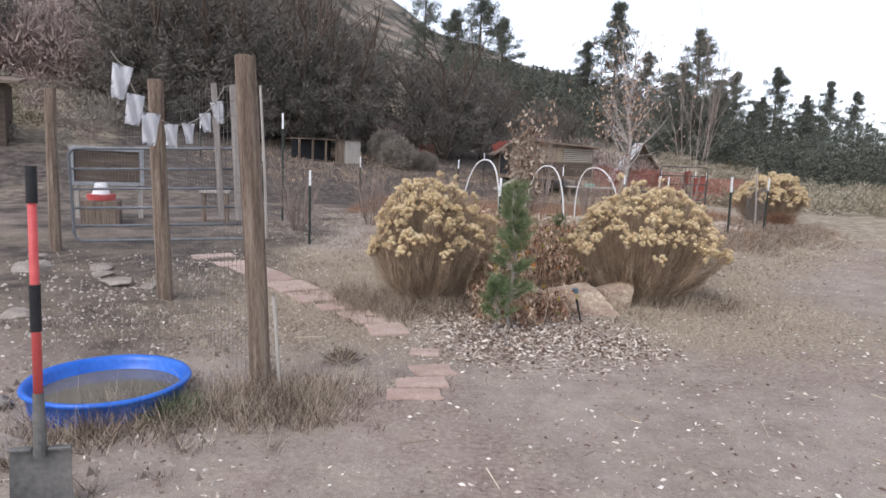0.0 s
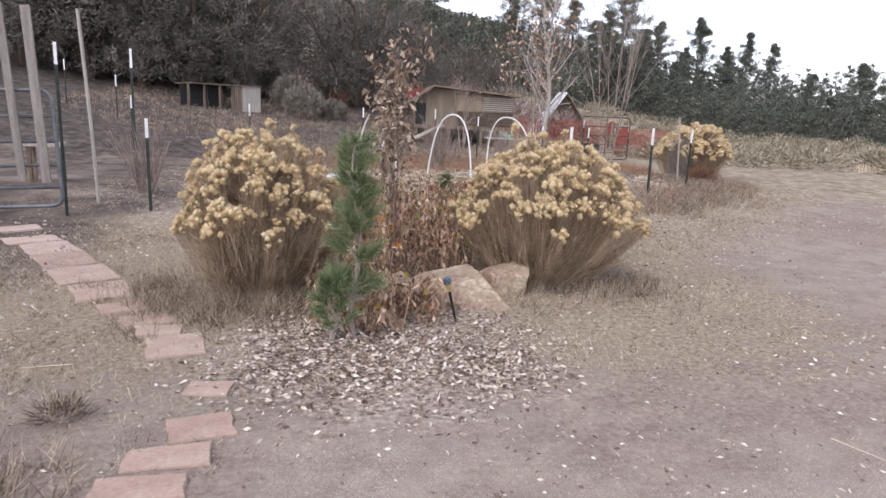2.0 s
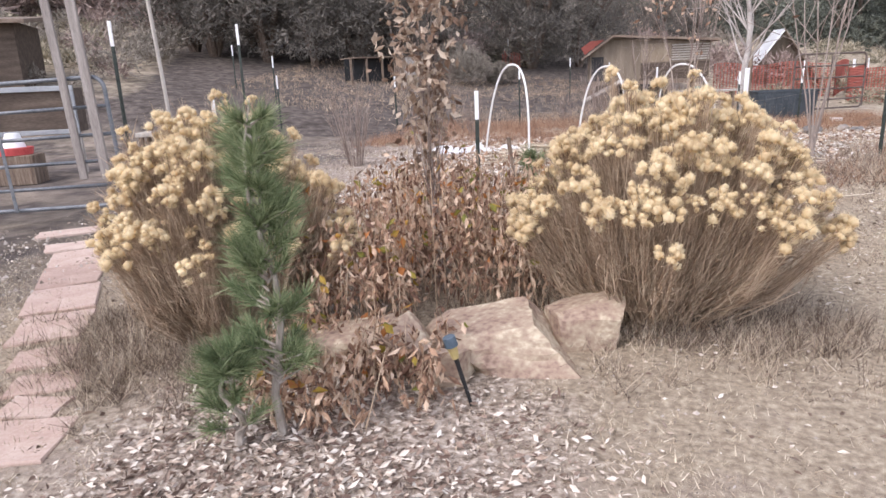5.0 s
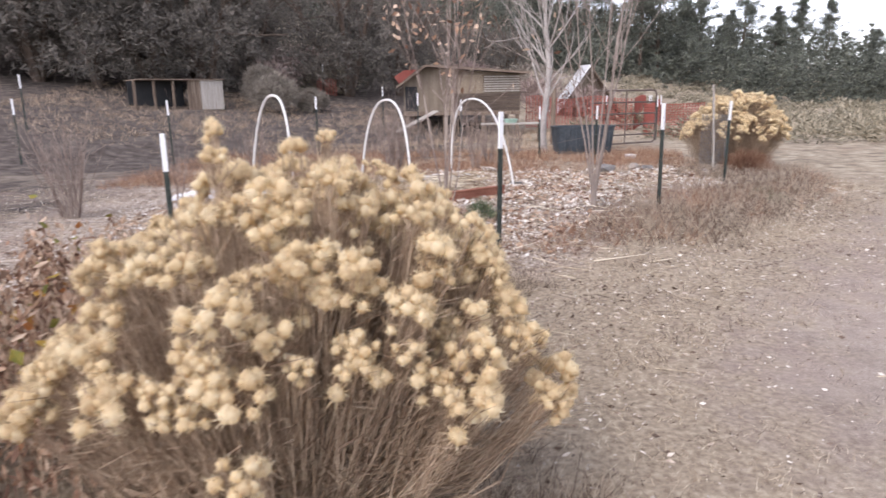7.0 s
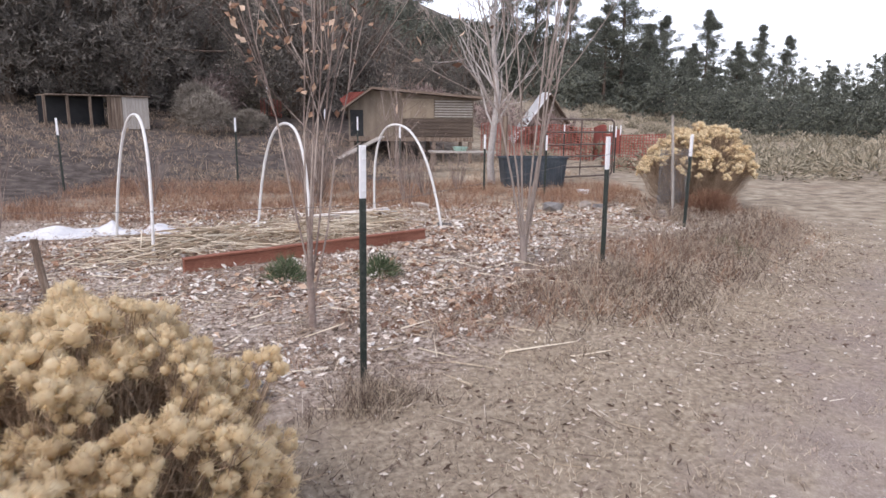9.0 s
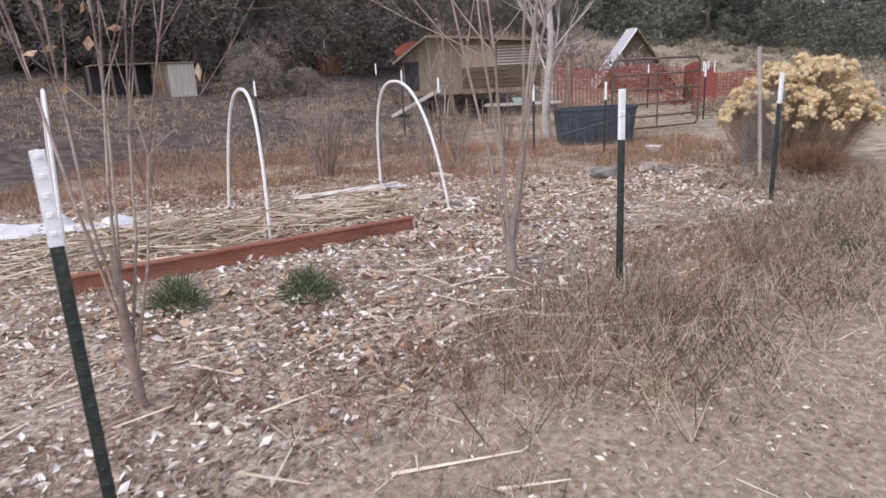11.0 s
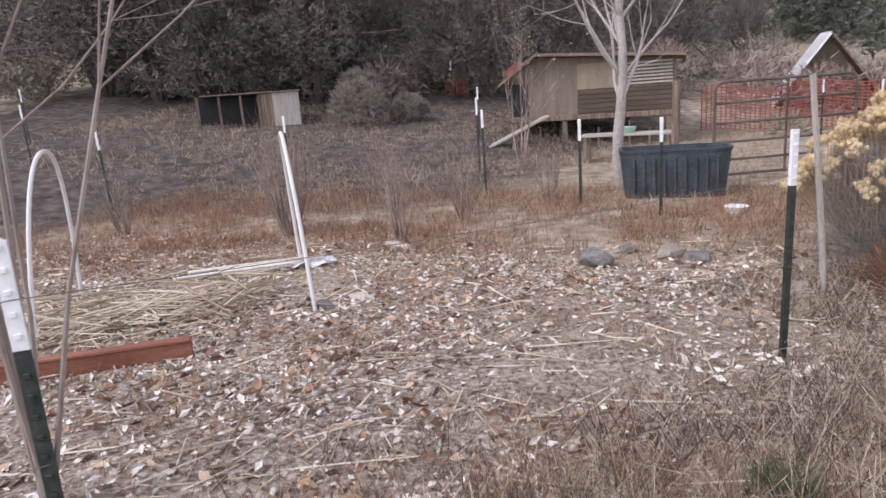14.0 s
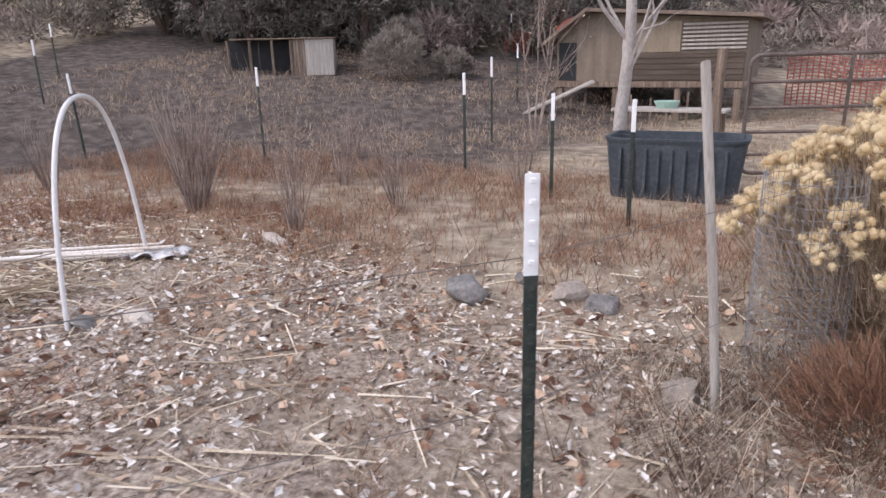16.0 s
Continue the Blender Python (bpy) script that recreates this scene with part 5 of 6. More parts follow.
bunt = thing("bunting", pose(0, 0, 0), "string of white cloth flags hung between posts", "bunting")
KNOTS = [(-1.52, 3.82, 1.9), (-1.59, 4.09, 1.78), (-1.66, 4.41, 1.7), (-1.68, 4.73, 1.65), (-1.68, 5.0, 1.67), (-1.69, 5.32, 1.76), (-1.72, 5.63, 1.87)]
TIES = [(KNOTS[0][0] - 0.03, KNOTS[0][1] - 0.06, KNOTS[0][2] + 0.06)] + KNOTS + [(-1.73, 5.84, 2.01)]
line = []
for q0, q1 in zip(TIES, TIES[1:]):
    for k in range(4):
        q = Vector(q0).lerp(Vector(q1), k / 4)
        q.z -= 0.03 * (k / 4) * (1 - k / 4)
        line.append(tuple(q))
string = part("string", pipe(line + [TIES[-1]], 0.003, 5), M_GREYWOOD, bunt)
for k, q in enumerate(KNOTS):
    bm = bmesh.new()
    bmesh.ops.create_grid(bm, x_segments=6, y_segments=8, size=0.5)
    hgt = (0.17, 0.165, 0.19, 0.145, 0.135, 0.135, 0.17)[k]
    for v in bm.verts:
        x, y = v.co.x, v.co.y
        taper = 1 - (0.25 if k % 2 else 0.4) * (0.5 - y)
        v.co = Vector((x * hgt * 0.58 * taper, 0.018 * math.sin(9 * x + 5 * y + k), (y - 0.5) * hgt))
    bmesh.ops.solidify(bm, geom=bm.faces[:], thickness=0.002)
    part("flag", bm, M_CLOTH, string, at=pose(q[0], q[1], q[2], 0, (10, 8, 5, 0, -2, -8, -12)[k], 32), smooth=True)

# cabin and clutter beyond the gate
cab = thing("cabin", pose(-14.2, 18.4, gz(-14.2, 18.4), 0, 0, 30), "small brown wooden cabin with an overhanging roof", "house")
part("wall", box_between(bmesh.new(), (-1.6, 0, -0.3), (1.6, 2.5, 1.95), 0.01), M_DARKWOOD, cab)
part("roof", box(bmesh.new(), (4.0, 3.4, 0.10), pose(0, 1.2, 2.08, 6, 0, 0), 0.01), M_ROOF, cab)
part("window", box_between(bmesh.new(), (0.3, -0.04, 0.9), (1.1, -0.004, 1.5), 0.005), M_GREYWOOD, cab)
tr = thing("window_hutch", pose(-6.35, 12.6, gz(-6.35, 12.6) + 0.15, 0, 0, 22), "grey-framed hutch with a dark wire window", "hutch")
part("box", box_between(bmesh.new(), (-0.58, 0.02, 0.5), (0.58, 0.5, 1.16), 0.01), M_DARKWOOD, tr)
for x0, x1, z0, z1 in ((-0.62, 0.62, 1.12, 1.20), (-0.62, 0.62, 0.48, 0.55), (-0.62, -0.55, 0.553, 1.117), (0.55, 0.62, 0.553, 1.117)):
    part("frame_rail", box_between(bmesh.new(), (x0, -0.03, z0), (x1, 0.016, z1), 0.006), M_METAL, tr)
for x in (-0.58, 0.5):
    part("leg", box_between(bmesh.new(), (x, 0.1, -0.3), (x + 0.08, 0.18, 0.476), 0.004), M_GREYWOOD, tr)
cool = thing("poultry_waterer", pose(-6.1, 11.9, gz(-6.1, 11.9), 0, 0, 20), "white domed poultry waterer on a red base", "waterer")
part("base", rod(bmesh.new(), (0, 0, 0.42), (0, 0, 0.52), 0.22, 0.24, 20), M_RED, cool)
part("dome", rod(bmesh.new(), (0, 0, 0.523), (0, 0, 0.72), 0.15, 0.09, 20), M_POSTWHITE, cool)
part("stand", box_between(bmesh.new(), (-0.3, -0.2, 0.0), (0.3, 0.2, 0.417), 0.01), M_WOOD, cool)
tb = thing("low_table", pose(-4.4, 12.8, gz(-4.4, 12.8), 0, 0, 15), "low grey plank table in the pen", "table")
part("top", box_between(bmesh.new(), (-0.27, -0.2, 0.55), (0.27, 0.2, 0.61), 0.006), M_GREYWOOD, tb)
for x in (-0.2, 0.2):
    for y in (-0.15, 0.15):
        part("leg", box_between(bmesh.new(), (x - 0.03, y - 0.03, -0.05), (x + 0.03, y + 0.03, 0.546), 0.004), M_WOOD, tb)

# solar stake lamp by the rocks
sl = thing("solar_stake_lamp", pose(1.41, 6.60, gz(1.4, 6.6), 6, -14, 0), "small solar garden lamp on a black stake", "lamp")
part("stake", rod(bmesh.new(), (0, 0, -0.03), (0, 0, 0.24), 0.008, 0.011, 8), M_BLACK, sl)
part("lens", rod(bmesh.new(), (0, 0, 0.242), (0, 0, 0.30), 0.016, 0.024, 12), M_AMBER, sl, "amber plastic lens")
part("cap", rod(bmesh.new(), (0, 0, 0.302), (0, 0, 0.345), 0.030, 0.027, 12), M_BLUECAP, sl, "blue-grey solar cap")


# ---- young trees, saplings, shrubs ----
def young_pine(name, m, height, width, seed, label, n=60):
    rng = np.random.default_rng(seed)
    t = thing(name, m, label, "tree", "young pines")
    segs = []
    pts = [Vector((0, 0, -0.05))]
    for k in range(8):
        pts.append(Vector((0.03 * math.sin(k * 1.1 + seed), 0.03 * math.cos(k * 0.9 + seed), height * (k + 1) / 8)))
    for k in range(8):
        segs.append((tuple(pts[k]), tuple(pts[k + 1]), 0.02 * (1 - k / 9), 0.02 * (1 - (k + 1) / 9)))
    tips = []
    for k in range(n):
        f = rng.uniform(0.12, 1.0) ** 0.8
        a = rng.uniform(0, 6.28)
        p = Vector((0, 0, height * f * 0.93))
        L = width * (0.35 + 0.65 * (1 - f)) * rng.uniform(0.35, 0.9) * 0.62
        q = p + Vector((math.cos(a) * L, math.sin(a) * L, L * rng.uniform(0.3, 1.0)))
        segs.append((tuple(p), tuple(q), 0.006, 0.003))
        tips.append((p, q, f))
    part("trunk", tube_mesh(segs, 6), M_BARK, t)
    base, tip = [], []
    for p, q, f in tips:
        if f < 0.35 and rng.uniform() < 0.3:
            continue
        ax = (q - p).normalized()
        for _ in range(115):
            b = p.lerp(q, rng.uniform(0.3, 1.05))
            d = (ax * 0.9 + Vector(rng.normal(size=3)) * 0.5 + Vector((0, 0, 0.35))).normalized()
            base.append(b)
            tip.append(b + d * rng.uniform(0.07, 0.14))
    base, tip = np.array(base), np.array(tip)
    part("needles", spikes(base, tip, rng.uniform(0.003, 0.006, len(base))), M_YOUNGPINE, t)
    return t


young_pine("young_pine", place(0.70, 6.24), 1.34, 0.42, 5, "slender young pine in front of the bed", 84)
young_pine("young_pine", place(0.57, 6.10), 0.42, 0.34, 6, "tiny pine seedling in dead leaves", 26)
young_pine("young_pine", place(1.52, 8.75), 0.85, 0.30, 8, "small dark young pine behind the rocks", 34)


def bare_tree(name, m, height, seed, label, limbs=1, r=0.05, spread=0.6, kids=2, depth=2, bend=0.06, up=0.06, leaf=0, mat=None, splay=0.25, trunk=0.0, leafmat=None):
    rng = np.random.default_rng(seed)
    t = thing(name, m, label, "tree", "bare trees")
    allsegs = []
    for k in range(limbs):
        a = 2 * math.pi * k / limbs + rng.uniform(0, 1)
        s = splay * rng.uniform(0.4, 1.3) if limbs > 1 else 0.04
        segs = []
        grow_branch(segs, Vector((math.cos(a) * 0.02, math.sin(a) * 0.02, -0.05 + trunk * (0.35 + 0.65 * k / limbs))), Vector((math.cos(a) * s, math.sin(a) * s, 1)).normalized(), height * rng.uniform(0.62, 0.85), r, depth, bend, rng, kids, spread, up)
        part("limb", tube_mesh(segs, 5), mat or M_BARK, t)
        allsegs += segs
    segs = allsegs
    if trunk:
        part("trunk", tube_mesh([((0.01, 0, -0.1), (-0.005, 0.01, trunk * 0.5), r * 3.4, r * 2.9), ((-0.005, 0.01, trunk * 0.5), (0.01, 0, trunk), r * 2.9, r * 2.0)], 9), mat or M_BARK, t, smooth=True)
    if leaf:
        ends = np.array([s[1] for s in segs if s[3] < r * 0.5])
        k = rng.integers(0, len(ends), leaf)
        b = ends[k] + rng.normal(size=(leaf, 3)) * 0.05
        d = unit(rng.normal(size=b.shape) + (0, 0, -0.9))
        part("leaves", leaves(b, b + d * rng.uniform(0.04, 0.09, (leaf, 1)), rng.uniform(0.025, 0.045, leaf)), leafmat or M_DRYLEAF, t, "curled dead leaves")
    return t


bare_tree("leafy_sapling", place(0.97, 7.98), 1.72, 31, "upright sapling with curled dry brown leaves", 5, 0.007, 0.20, 2, 2, 0.04, 0.16, 700, M_TWIG, 0.04)
bare_tree("garden_tree", pose(4.56, 12.92, gz(4.56, 12.92)), 3.4, 33, "bare young multi-stemmed fruit tree in the garden", 7, 0.011, 0.34, 2, 3, 0.07, 0.09, 0, M_LIMB, 0.17, 0.36)
bare_tree("garden_sapling", place(2.86, 11.42), 2.2, 35, "slim sapling with red-brown dead leaves in its crown", 6, 0.008, 0.4, 2, 2, 0.06, 0.08, 420, M_TWIG, 0.24, 0.75, M_DEADLEAF)


def aspen(name, m, height, r, seed, label):
    """One pale upright trunk with steep side limbs from low down to the top."""
    rng = np.random.default_rng(seed)
    t = thing(name, m, label, "tree", "bare trees")
    n, pts = 14, [Vector((0, 0, -0.1))]
    for k in range(n):
        pts.append(Vector((0.05 * math.sin(k * 0.9 + seed), 0.05 * math.cos(k * 0.7), height * (k + 1) / n)))
    part("trunk", tube_mesh([(tuple(pts[k]), tuple(pts[k + 1]), r * (1 - k / (n + 1)), r * (1 - (k + 1) / (n + 1))) for k in range(n)], 10), M_PALEBARK, t, smooth=True)
    for k in range(3, n):
        for q in range(3 if k < 12 else 2):
            a, segs = rng.uniform(0, 6.28), []
            grow_branch(segs, pts[k], Vector((math.cos(a) * 0.75, math.sin(a) * 0.75, 0.85)).normalized(), (height * 0.40) * (1 - 0.6 * k / n) * rng.uniform(0.6, 1.1), r * 0.34 * (1 - 0.55 * k / n), 2, 0.08, rng, 1, 0.5, 0.06)
            part("limb", tube_mesh(segs, 4), M_PALEBARK, t)
    return t


aspen("aspen_tree", place(5.43, 21.25), 5.4, 0.085, 36, "tall bare pale-barked tree behind the stock tank")
bare_tree("bare_tree", place(7.9, 33.5), 2.3, 38, "slim bare tree behind the netting", 3, 0.018, 0.30, 1, 2, 0.05, 0.09, 0, M_BARK, 0.2)
bare_tree("pasture_sapling", place(3.3, 23.6), 2.6, 39, "bare brown sapling at the garden's edge", 4, 0.02, 0.5, 2, 2, 0.06, 0.06, 80, M_TWIG, 0.25)


def bare_shrub(m, h, w, seed, label, n=46):
    rng = np.random.default_rng(seed)
    t = thing("bare_shrub", m, label, "shrub", "bare shrubs")
    segs = []
    for k in range(n):
        a, s = rng.uniform(0, 6.28), rng.uniform(0.05, 0.5) * w / h
        grow_branch(segs, Vector((math.cos(a) * 0.08 * w, math.sin(a) * 0.08 * w, -0.02)), Vector((math.cos(a) * s, math.sin(a) * s, 1)).normalized(), h * rng.uniform(0.5, 1), 0.006, 1, 0.06, rng, 1, 0.45, 0.05)
    tagged(part("twig_mass", tube_mesh(segs, 3), M_TWIG, t), kind="stuff")
    return t


bare_shrub(place(2.05, 17.9), 1.2, 1.0, 1, "purple-grey bare twiggy shrub in the garden", 80)
bare_shrub(place(3.55, 17.8), 1.15, 0.6, 2, "thin bare upright shrub in dead grass", 26)
bare_shrub(place(-0.5, 17.8), 0.9, 0.7, 3, "bare grey shrub at the garden's back", 30)
bare_shrub(place(3.9, 18.9), 1.0, 0.7, 4, "thin bare shrub in reddish grass", 34)
bare_shrub(place(2.6, 19.6), 0.9, 0.6, 5, "bare twiggy shrub at the garden's edge", 24)
bare_shrub(place(-1.5, 13.3), 1.25, 1.0, 6, "dry reddish twig clump by the fence post", 50)
bare_shrub(place(-2.6, 11.9), 1.0, 1.0, 7, "dry pinkish weed clump by the gate", 60)
bare_shrub(place(1.3, 21.5), 0.8, 0.9, 8, "low bare brush in the pasture", 30)
bare_shrub(place(4.6, 20.3), 0.8, 0.6, 9, "bare twigs along the pasture wire", 26)
bare_shrub(place(-0.2, 13.2), 1.15, 0.35, 12, "two dead stalks standing in the bed", 6)


def mound(m, w, h, seed, label, n=900, mat=None, blade=0.10, name="green_mound"):
    rng = np.random.default_rng(seed)
    d = unit(rng.normal(size=(n, 3)) + (0, 0, 0.6))
    d[:, 2] = np.abs(d[:, 2])
    base = d * (w / 2, w / 2, h) * rng.uniform(0.3, 0.85, (n, 1))
    tip = base + unit(d + rng.normal(size=d.shape) * 0.4 + (0, 0, 0.3)) * rng.uniform(0.5, 1, (n, 1)) * blade
    ob = part(name, spikes(base, tip, rng.uniform(0.004, 0.009, n)), mat or M_GREEN, at=m)
    return tagged(ob, label, "plant", "low plants")


mound(place(2.50, 12.55), 0.40, 0.24, 1, "low dark green leafy plant in the bed")
mound(place(3.28, 12.72), 0.42, 0.22, 2, "low grey-green leafy plant in the bed")
mound(place(6.9, 13.4), 0.36, 0.12, 3, "fresh green grass tuft by the fence", 500)
mound(place(6.95, 13.9), 0.4, 0.12, 4, "green weeds at the fence line", 400)
mound(place(7.98, 16.45), 1.05, 0.42, 7, "rust-brown twiggy growth under the bush", 3600, M_RUST, 0.14, "rust_mound")
mound(place(-1.35, 3.95), 0.5, 0.12, 5, "green grass tuft beside the pool", 500)
mound(place(-0.6, 5.05), 0.3, 0.1, 6, "dry weed tuft at the path", 300, M_DRYGRASS)

bm = bmesh.new()
bmesh.ops.create_circle(bm, cap_ends=False, segments=28, radius=0.42)
bmesh.ops.create_circle(bm, cap_ends=True, segments=28, radius=0.22)
bm.verts.ensure_lookup_table()
for i in range(28):
    bm.faces.new((bm.verts[i], bm.verts[(i + 1) % 28], bm.verts[28 + (i + 1) % 28], bm.verts[28 + i]))
for v in bm.verts:
    rim = v.co.length > 0.3
    wob = 1 + 0.18 * noise.noise(v.co * 4)
    x, y = v.co.x * wob, v.co.y * wob * 0.8
    v.co = Vector((x, y, gz(4.62 + x, 12.88 + y) - gz(4.62, 12.88) + (-0.02 if rim else 0.012)))
tagged(part("soil_mound", bm, M_SOIL, smooth=True, at=place(4.62, 12.88)), "dark bare soil heaped round the young tree", "soil")

# dead perennials between the two bushes: stems with hanging leaves
rng = np.random.default_rng(17)
P = []
while len(P) < 340:
    x, y = rng.uniform(0.35, 2.2), rng.uniform(6.55, 9.5)
    if y < 7.6 and x > 0.95 or (y < 7.0 and rng.uniform() < 0.5) or (x > 1.65 and y > 7.4 and y < 9.0):
        continue
    P.append((x, y))
for x, y in ((1.3, 6.98), (0.45, 6.5), (0.62, 6.42), (0.8, 6.5), (0.98, 6.55), (1.12, 6.62), (0.9, 6.72), (1.1, 6.75), (0.55, 6.7), (1.2, 6.55), (0.8, 6.3), (0.95, 6.35)):
    P += [(x + rng.normal() * 0.04, y + rng.normal() * 0.04) for _ in range(3)]
P = np.array(P)
hh = np.where(P[:, 1] < 7.05, rng.uniform(0.16, 0.36, len(P)), rng.uniform(0.45, 0.86, len(P)))
foot = np.column_stack([P, ground_z(P[:, 0], P[:, 1])])
topp = foot + np.column_stack([rng.normal(size=(len(P), 2)) * 0.07, hh])
tagged(part("dead_stalks", tubes(foot, topp, 0.004, 0.002), M_STEM), "brown dead flower stalks in the bed", "dead plants", kind="stuff")
n = len(P) * 34
k = rng.integers(0, len(P), n)
f = rng.uniform(0.15, 1.0, (n, 1))
b = foot[k] + (topp[k] - foot[k]) * f + rng.normal(size=(n, 3)) * (0.035, 0.035, 0.01)
d = unit(rng.normal(size=(n, 3)) * 0.55 + (0, 0, -1.0))
lf = leaves(b, b + d * rng.uniform(0.035, 0.085, (n, 1)), rng.uniform(0.012, 0.03, n))
tagged(part("dead_leaves", lf, M_DEADLEAF), "curled brown leaves hanging on dead stalks", "dead plants", kind="stuff")
n = 420
k = rng.integers(0, len(P), n)
b = foot[k] + (topp[k] - foot[k]) * rng.uniform(0.3, 1.05, (n, 1)) + rng.normal(size=(n, 3)) * 0.04
d = unit(rng.normal(size=(n, 3)) + (0, 0, -0.4))
tagged(part("yellowing_leaves", leaves(b, b + d * rng.uniform(0.05, 0.08, (n, 1)), rng.uniform(0.03, 0.05, n)), M_YELLOWLEAF), "yellow and orange leaves still on the stalks", "dead plants", kind="stuff")


# ---- ground cover ----
def scatter(n, x0, x1, y0, y1, keep):
    """n points of the yard, kept with the chance that keep(x, y) gives."""
    x, y = RNG.uniform(x0, x1, n), RNG.uniform(y0, y1, n)
    k = RNG.uniform(0, 1, n) < keep(x, y)
    x, y = x[k], y[k]
    return np.column_stack([x, y, ground_z(x, y)])


def flat_bits(p, lo, hi, wide, lift=0.012, tilt=0.35):
    a = RNG.uniform(0, 2 * math.pi, len(p))
    d = np.column_stack([np.cos(a), np.sin(a), RNG.normal(size=len(p)) * tilt])
    L = RNG.uniform(lo, hi, (len(p), 1))
    b = p + np.column_stack([np.zeros((len(p), 2)), RNG.uniform(0.002, lift, len(p))])
    return leaves(b - d * L / 2 * (1, 1, 0), b + d * L / 2 + (0, 0, 0.004), L[:, 0] * wide)


def patch(x, y):
    """Uneven patches, 0 to 1."""
    return np.clip(0.5 + 0.28 * np.sin(1.9 * x + 1.3 * np.sin(1.1 * y)) + 0.28 * np.sin(2.3 * y + 1.7 * np.sin(0.9 * x + 2)), 0, 1)


garden = lambda x, y: np.clip(smooth(-0.35, 0.25, fence_side(x, y)) * smooth(10.0, 10.9, y) * (1 - smooth(16.3, 19, y)), 0, 1)
mulch = lambda x, y: np.exp(-(((x - 0.95) / 0.95) ** 2 + ((y - 5.95) / 0.8) ** 2) ** 2)
yard = lambda x, y: 0.25 + 0.75 * patch(x, y)
lit = np.concatenate([
    scatter(190000, -1.2, 8.5, 10.2, 18.5, lambda x, y: garden(x, y) * (0.06 + 0.94 * patch(x, y) ** 1.3 * (0.15 + 0.85 * patch(2.6 * y, 2.6 * x) ** 1.4))),
    scatter(70000, -3.5, 10, 1.5, 16, lambda x, y: 0.4 * yard(x, y) * (1 - 0.75 * smooth(-1.4, -2.8, fence_side(x, y)) * smooth(5, 8, y)))])
tagged(part("leaf_litter", flat_bits(lit, 0.012, 0.044, 0.45), M_LITTER), "pale dry leaves and chips strewn on the dirt", "leaf litter", kind="stuff")
chips = scatter(30000, -0.6, 2.6, 4.7, 7.2, lambda x, y: mulch(x, y) * (0.25 + 0.75 * patch(2.4 * x, 2.4 * y + 1)))
tagged(part("mulch", flat_bits(chips, 0.015, 0.055, 0.45, 0.02, 0.5), M_MULCH), "brown and bleached leaf mulch in front of the bed", "leaf litter", kind="stuff")
big = scatter(10500, -0.8, 8.0, 10.3, 18, lambda x, y: garden(x, y) * patch(x, y))
tagged(part("fallen_leaves", flat_bits(big, 0.05, 0.10, 0.6, 0.02), M_DEADLEAF), "brown fallen leaves in the garden", "leaf litter", kind="stuff")

curl = scatter(30000, -0.9, 8.2, 10.3, 17.6, lambda x, y: garden(x, y) * (0.1 + 0.9 * patch(2.0 * x + 1, 2.0 * y + 3) ** 1.6))
tagged(part("pale_leaves", flat_bits(curl, 0.025, 0.07, 0.5, 0.03, 0.6), M_BLEACHED), "curled bleached leaves over the garden soil", "leaf litter", kind="stuff")

# straw stalks: the heap between the hoops, and loose ones
hx = RNG.uniform(-0.1, 1.0, 1500)
hp = np.column_stack([0.9 + hx * 2.4 + RNG.normal(size=1500) * 0.2, 13.75 + hx * 1.75 + RNG.normal(size=1500) * 0.33, np.zeros(1500)])
hp[:, 2] = ground_z(hp[:, 0], hp[:, 1]) + RNG.uniform(0.01, 0.16, 1500) * np.exp(-RNG.normal(size=1500) ** 2)
loose = scatter(3800, -0.5, 8.4, 10.2, 18, lambda x, y: garden(x, y) * 0.4 + 0.4 * np.exp(-(fence_side(x, y) + 0.1) ** 2 / 0.15))
sp = np.concatenate([hp, loose + (0, 0, 0.012)])
a = RNG.normal(size=len(sp)) * 1.0 + 0.65
L = np.concatenate([RNG.uniform(0.08, 0.45, 1500), RNG.uniform(0.1, 0.55, len(loose))])[:, None]
sd = np.column_stack([np.cos(a), np.sin(a), RNG.normal(size=len(sp)) * 0.25])
tagged(part("straw_stalks", tubes(sp - sd * L / 2 * (1, 1, 0.5), sp + sd * L / 2 * (1, 1, 0.5), RNG.uniform(0.003, 0.009, len(sp)), 0.003), M_STRAW), "pale straw and cut stalks lying in the bed", "straw", kind="stuff")


def grass(p, lo, hi, wide=0.005, lean=0.5):
    d = np.column_stack([RNG.normal(size=(len(p), 2)) * lean, np.ones(len(p))])
    L = RNG.uniform(lo, hi, (len(p), 1))
    return spikes(p - (0, 0, 0.01), p + unit(d) * L, RNG.uniform(0.5, 1, len(p)) * wide)


def tufted(p, per, r):
    q = np.repeat(p, per, 0) + np.concatenate([RNG.normal(size=(len(p) * per, 2)) * r, np.zeros((len(p) * per, 1))], 1)
    q[:, 2] = ground_z(q[:, 0], q[:, 1])
    return q


